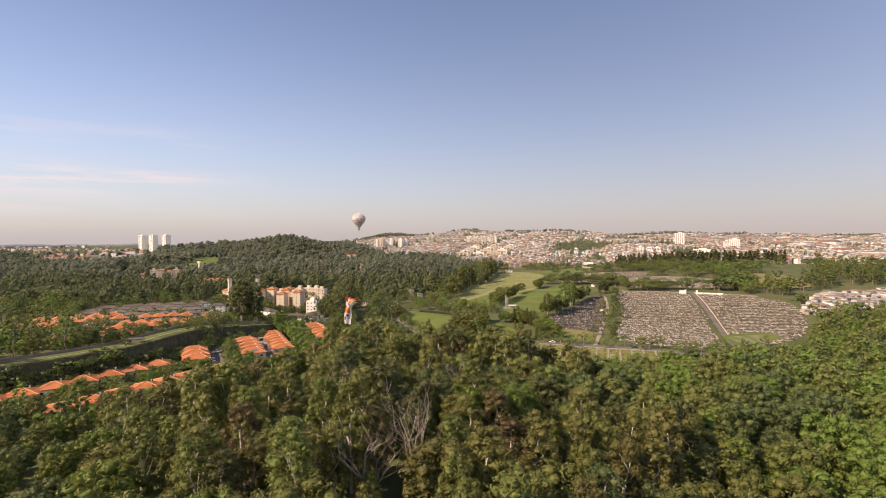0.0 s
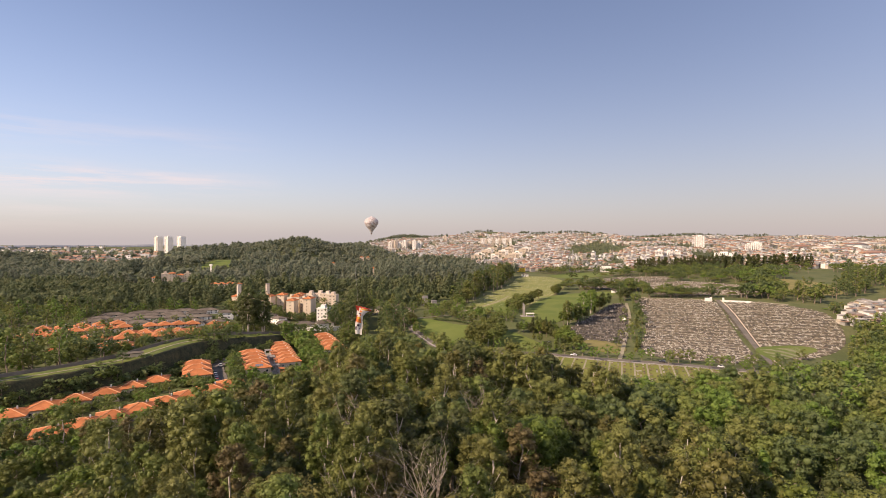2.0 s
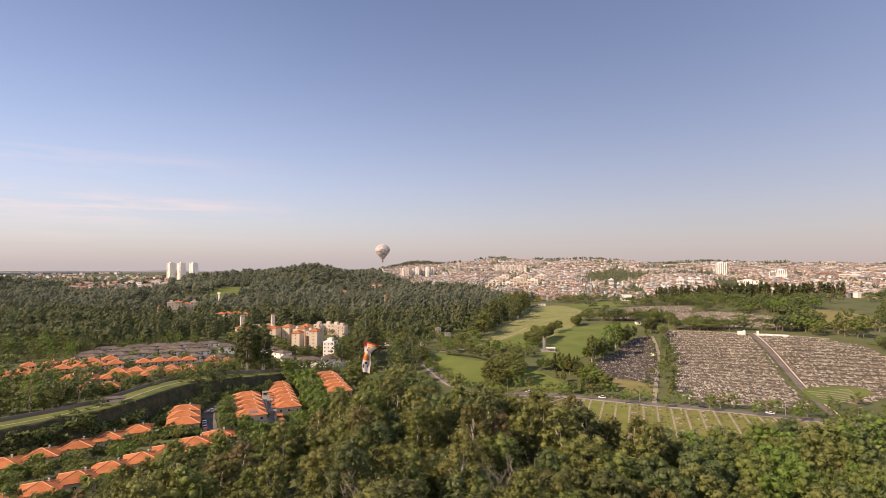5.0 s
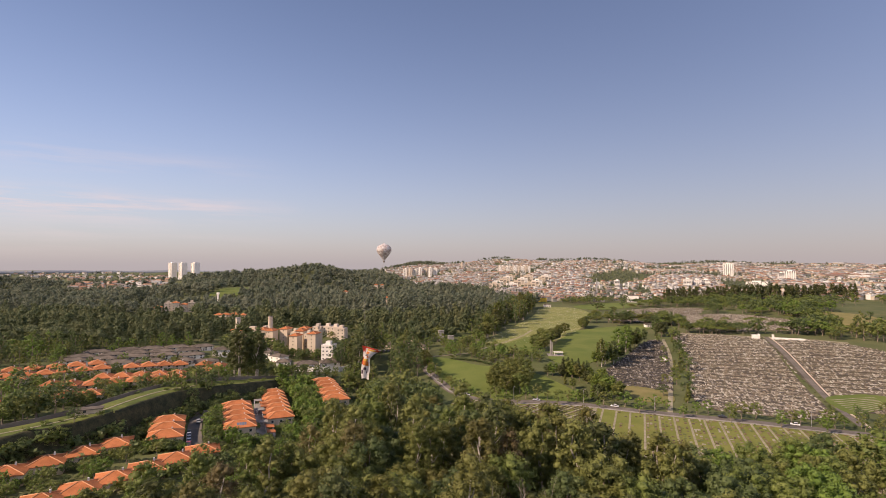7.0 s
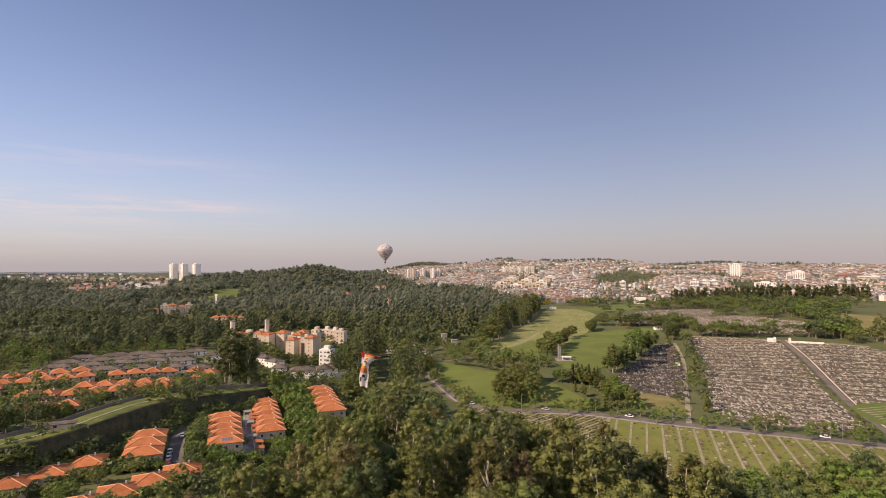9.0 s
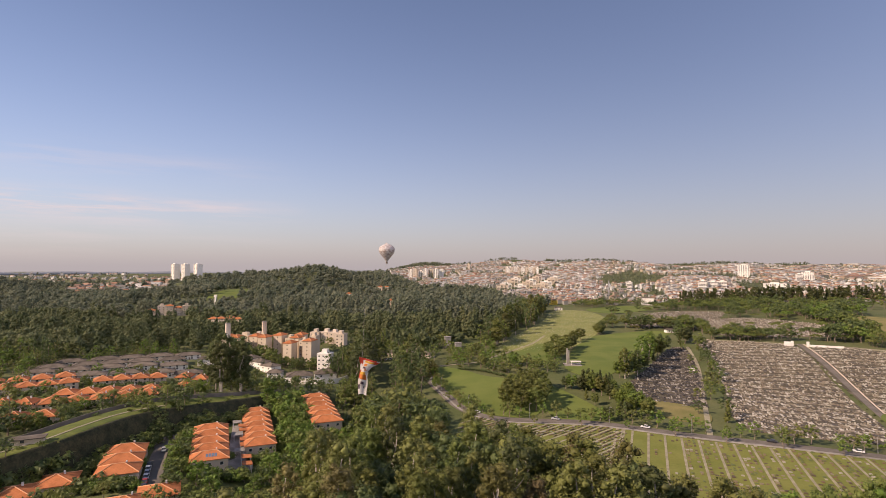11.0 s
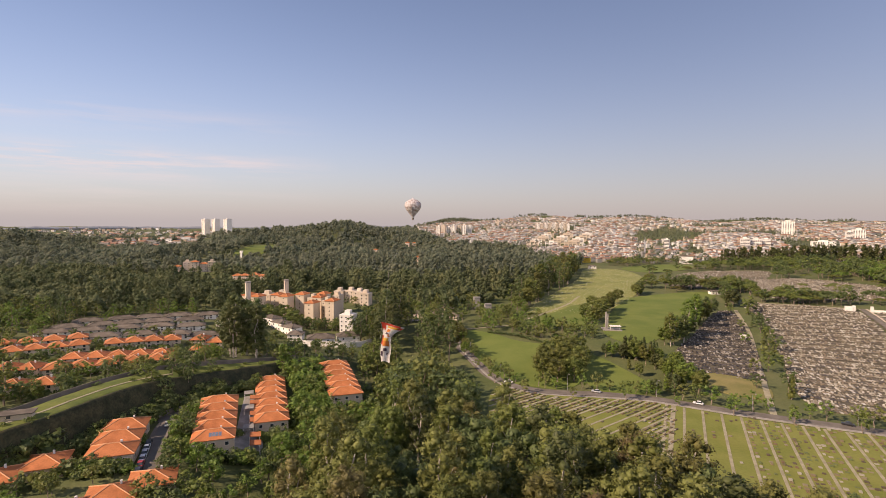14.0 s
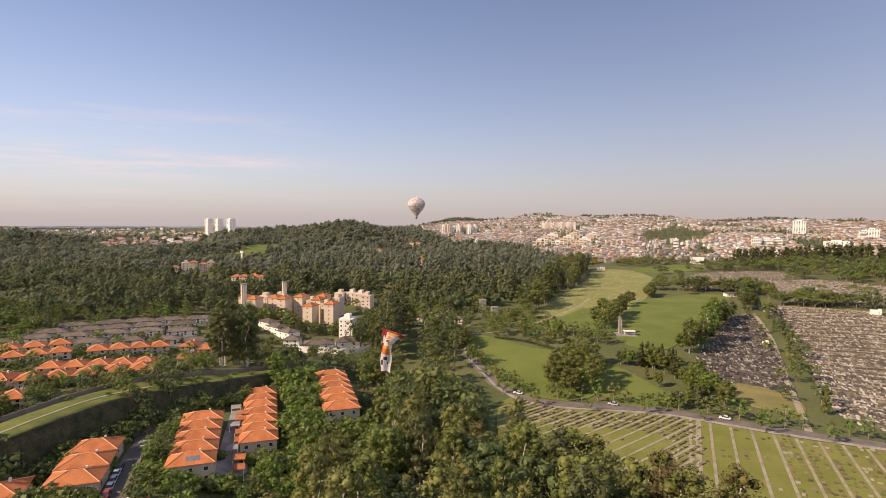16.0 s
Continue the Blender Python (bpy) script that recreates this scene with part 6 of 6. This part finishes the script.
# ---- palms and trees under creepers ----
def palm(x, y, height, seed, where):
    """A palm: ringed trunk and arching fronds with drooping leaflets."""
    r = random.Random(seed)
    top = empty("palm_tree", pose(x, y, float(ground(x, y)), 0, 0, r.uniform(0, 360)), "slender palm with arching green fronds " + where, "palm", "palms")
    v, f = [], []
    tube(v, f, [(0, 0, -1), (0.15, 0, height * 0.4), (0.1, 0.2, height * 0.75), (0.3, 0.2, height)], [0.26, 0.2, 0.18, 0.15], 7)
    mesh_object("trunk", v, f, BARK, top)
    for k in range(15):
        a, lift, long = k * 2.4 + r.uniform(-0.2, 0.2), 1.05 - 1.5 * k / 15, r.uniform(2.8, 3.6)
        pts = [Vector((0.3 + math.cos(a) * long * u, 0.2 + math.sin(a) * long * u, height + lift * 1.9 * u - 2.3 * u * u)) for u in np.linspace(0, 1, 8)]
        side = Vector((-math.sin(a), math.cos(a), 0))
        v, f = [], []
        for i in range(1, 8):
            d = pts[i] - pts[i - 1]
            for sgn in (-1, 1):
                wide = 0.95 * math.sin(math.pi * (0.12 + 0.86 * i / 8))
                for j in (0.0, 0.5):
                    p = pts[i - 1] + d * j
                    b = len(v)
                    v += [tuple(p), tuple(p + d * 0.42), tuple(p + d * 0.6 + side * sgn * wide + Vector((0, 0, -0.35 * wide)))]
                    f.append((b, b + 1, b + 2))
        mesh_object("frond", v, f, LEAF["mid"], top)


for k, (x, y, h) in enumerate(((-90.6, 138, 8.5), (-86, 133, 7.5), (-94, 134, 7.0))):
    palm(x, y, h, 40 + k, "at the edge of the wood")
for k, (x, y, h) in enumerate(((-166, 322, 8.0), (-169, 319, 7.0), (-180, 310, 7.5), (-139, 318, 6.5), (-133, 329, 7.0), (-212, 322, 8.0), (-146, 345, 7.5))):
    palm(x, y, h, 60 + k, "in a garden between orange roofs")
for x, y, k, wide in ((79.7, 160, 1.5, 1.5), (73, 156, 1.25, 1.7), (64, 139, 1.1, 1.9)):
    tree(x, y, "cypress", 1, 2, "bright", k, 30 * k, "trees under creepers", wide=wide)["label"] = "tall trunk smothered in bright green creepers"
lattice = empty("lattice_mast", pose(231, 1097, float(ground(231, 1097))), "tall thin lattice mast among the city houses", "mast")
for sx, sy in ((-1, -1), (1, -1), (0, 1)):
    v, f = [], []
    tube(v, f, [(sx * 1.6, sy * 1.6, -1), (sx * 0.4, sy * 0.4, 34)], [0.3, 0.2], 5)
    mesh_object("leg", v, f, METAL, lattice)
for k in range(9):
    z0, w0 = k * 3.7, 1.6 - 1.2 * k * 3.7 / 34
    v, f = [], []
    tube(v, f, [(-w0, -w0, z0), (w0 * 0.9, -w0 * 0.9, z0 + 3.4), (0, w0 * 0.85, z0 + 3.4)], [0.14, 0.14, 0.14], 4)
    mesh_object("brace", v, f, METAL, lattice)

# ---- small buildings and markers ----
house(212, 1219, -14, 44, 11, 7.0, 1.6, WHITE, GREY_TILE, GREY_TILE, label="long white shed at the foot of the city", vent=False, plain=True)
house(-106, 441, 24, 13, 9, 5.0, 2.4, WHITE, GREY_TILE, GREY_TILE, label="white clubhouse with a hipped grey roof on a walled terrace", vent=False, plain=True)
house(186, 653, 10, 9, 6, 3.0, 0.9, WHITE, GREY_TILE, GREY_TILE, label="small white hut at the corner of the hilltop lawn", vent=False, plain=True)
house(104, 985, 0, 34, 14, 7, 1.5, material("yellow_paint", ((0.62, 0.42, 0.05), (0.7, 0.5, 0.08)), 0.2, 0.8), GREY_TILE, GREY_TILE, label="bright yellow warehouse at the foot of the city", vent=False, plain=True)
house(267, 990, -10, 18, 12, 11, 1.2, WHITE, GREY_TILE, GREY_TILE, label="plain white building above the far field", vent=False, plain=True)
house(108, 880, 5, 10, 7, 4, 1.2, WHITE, GREY_TILE, GREY_TILE, label="small white house at the top of the meadow", vent=False, plain=True)
gate = empty("gate", pose(259, 560, float(ground(259, 560)), 0, 0, -20), "white cemetery gate piers with low walls", "gate")
for sx in (-5.5, 5.5):
    child("pier", shared_box("gate_pier", -0.9, 0.9, -0.9, 0.9, -1, 4.2, WHITE), gate, pose(sx, 0, 0))
child("gate_wall", shared_box("gate_wall", 6.5, 30, -0.25, 0.25, -1, 1.8, WHITE), gate)
child("gate_house", shared_box("gate_house", -11, -6.5, -2, 2, -1, 3.4, WHITE), gate)
sign = empty("sign", pose(144.5, 488.8, float(ground(144.5, 488.8)), 0, 0, -20), "plain white sign board on posts beside the path", "sign")
child("board", shared_box("sign_board", -1.7, 1.7, -0.1, 0.1, 1.2, 3.2, WHITE), sign)
for sx in (-1.3, 1.3):
    child("post", shared_box("sign_post", -0.1, 0.1, -0.1, 0.1, -0.5, 1.2, METAL), sign, pose(sx, 0, 0))
mon = empty("monument", pose(57.5, 487, float(ground(57.5, 487))), "tall grey twin-slab monument on a paved terrace", "monument")
child("slab", shared_box("mon_slab", -0.9, -0.1, -1.2, 1.2, -0.5, 11.5, CONCRETE), mon)
child("slab", shared_box("mon_slab_low", 0.1, 0.9, -1.2, 1.2, -0.5, 10.2, CONCRETE), mon)
child("terrace", shared_box("mon_base", -3, 9, -6, 4, -1, 0.5, CONCRETE), mon)
child("canopy", shared_box("mon_canopy", 1.5, 8.5, -5, -1, 2.6, 3.0, WHITE), mon)
for sx in (2, 8):
    child("post", shared_box("mon_post", -0.15, 0.15, -0.15, 0.15, 0.5, 2.6, WHITE), mon, pose(sx, -3, 0))
for x, y, h in ((-33, 556, 9.0), (-23, 530, 8.0)):
    pil = empty("stone_pillar", pose(x, y, float(ground(x, y)), 0, 0, 15), "square grey stone entrance tower among the trees", "pillar", "entrance towers")
    child("shaft", shared_box("pillar_%d" % h, -2.4, 2.4, -2.0, 2.0, -1, h, CONCRETE), pil)
    child("cap", shared_box("pillar_cap", -2.7, 2.7, -2.3, 2.3, 0, 0.5, CONCRETE), pil, pose(0, 0, h))
for x, y, t in ((-62, 530, 20), (-48, 512, -10), (-74, 520, 5), (-56, 552, 30)):
    house(x, y, t, 9, 7, 3.2, 1.4, CREAM, GREY_TILE, GREY_TILE, label="low entrance building among trees", vent=False, plain=True)
mast = empty("mast", pose(-387.4, 851.6, float(ground(-387.4, 851.6))), "thin white mast rising from the woods", "mast")
child("pole", shared_box("mast_pole", -1.0, 1.0, -1.0, 1.0, -1, 19, WHITE), mast)
child("head", shared_box("mast_head", -2.0, 2.0, -1.2, 1.2, 17, 20, WHITE), mast)

# ---- cars ----
TYRE = material("tyre_rubber", ((0.02, 0.02, 0.02), (0.04, 0.04, 0.04)), 2.0, 0.9)
PAINT = [material("car_" + n, (c, tuple(k * 0.9 for k in c)), 0.5, 0.3, spec=0.6) for n, c in (("white", (0.75, 0.75, 0.74)), ("silver", (0.45, 0.46, 0.47)), ("black", (0.03, 0.03, 0.035)), ("red", (0.4, 0.04, 0.03)))]
TALKS = ("white parked hatchback", "silver parked car", "black parked car", "red parked car")


def car(x, y, turn, k, where):
    top = empty("car", pose(x, y, float(ground(x, y)) + 0.3, 0, 0, turn), TALKS[k] + " " + where, "car", "parked cars")
    key = "car_body%d" % k
    if key not in SHARED:
        bm = bmesh.new()
        add_box(bm, -0.85, 0.85, -2.1, 2.1, 0.3, 0.85)
        bmesh.ops.bevel(bm, geom=list(bm.edges), offset=0.12, segments=1, affect="EDGES")
        me = bpy.data.meshes.new("body")
        bm.to_mesh(me)
        bm.free()
        me.materials.append(PAINT[k])
        SHARED[key] = me
        me = bpy.data.meshes.new("cabin")
        me.from_pydata([(-0.78, -1.5, 0.84), (0.78, -1.5, 0.84), (0.78, 1.1, 0.84), (-0.78, 1.1, 0.84), (-0.62, -1.0, 1.4), (0.62, -1.0, 1.4), (0.62, 0.4, 1.4), (-0.62, 0.4, 1.4)], [], [(4, 5, 6, 7), (0, 1, 5, 4), (1, 2, 6, 5), (2, 3, 7, 6), (3, 0, 4, 7)])
        me.materials.append(GLASS)
        SHARED[key + "c"] = me
        v, f = [], []
        tube(v, f, [(-0.1, 0, 0), (0.1, 0, 0)], [0.31, 0.31], 10)
        me = bpy.data.meshes.new("wheel")
        me.from_pydata([tuple(p) for p in v], [], f)
        me.materials.append(TYRE)
        SHARED["wheel"] = me
    child("body", SHARED[key], top)
    child("cabin", SHARED[key + "c"], top)
    child("car_roof", shared_box("car_roof%d" % k, -0.63, 0.63, -1.02, 0.42, 1.38, 1.44, PAINT[k]), top)
    for sx in (-0.8, 0.8):
        for sy in (-1.3, 1.3):
            child("wheel", SHARED["wheel"], top, pose(sx, sy, 0.3))


for k, (x, y, t) in enumerate(((-116.5, 270, 28), (-114.7, 266.6, 28), (-112.9, 263.2, 28), (-111.1, 259.8, 28), (-109.2, 256.2, 28), (-120.5, 285, 28), (-104, 240, -20), (-107.4, 252.8, 28), (-105.6, 249.4, 28), (-117.5, 214, 30))):
    car(x, y, t, (2, 0, 1, 0, 3, 1, 0, 2, 1, 0)[k], "on the street between the houses")
for k in range(16):
    car(-86 + (k % 8) * 4.2 + rnd.uniform(-0.4, 0.4), 505 + (k // 8) * 14, rnd.uniform(-10, 10), rnd.randrange(3), "in the cemetery car park")
for k, f in enumerate((0.3, 0.42, 0.55, 0.7, 0.8)):
    pts = ROADS[0]
    p = pts[int(f * (len(pts) - 1))]
    car(p[0], p[1] + 2, 75 - 20 * f, (0, 1, 0, 2, 0)[k], "on the cemetery road")


def street_lamp(x, y, turn):
    top = empty("street_lamp", pose(x, y, float(ground(x, y)), 0, 0, turn), "thin grey street lamp beside the cemetery road", "street lamp", "street lamps")
    if "lamp_pole" not in SHARED:
        v, f = [], []
        tube(v, f, [(0, 0, -0.5), (0, 0, 7), (0.4, 0, 7.8), (1.8, 0, 8.1)], [0.11, 0.08, 0.06, 0.05], 6)
        me = bpy.data.meshes.new("pole")
        me.from_pydata([tuple(p) for p in v], [], f)
        me.materials.append(METAL)
        SHARED["lamp_pole"] = me
    child("pole", SHARED["lamp_pole"], top)
    child("lamp_head", shared_box("lamp_head", 1.6, 2.5, -0.15, 0.15, 8.0, 8.2, CONCRETE), top)


for k in range(9):
    pts = ROADS[0]
    p = pts[int((k + 0.5) / 9 * (len(pts) - 1))]
    street_lamp(p[0] - 1, p[1] + 4.2, -80)
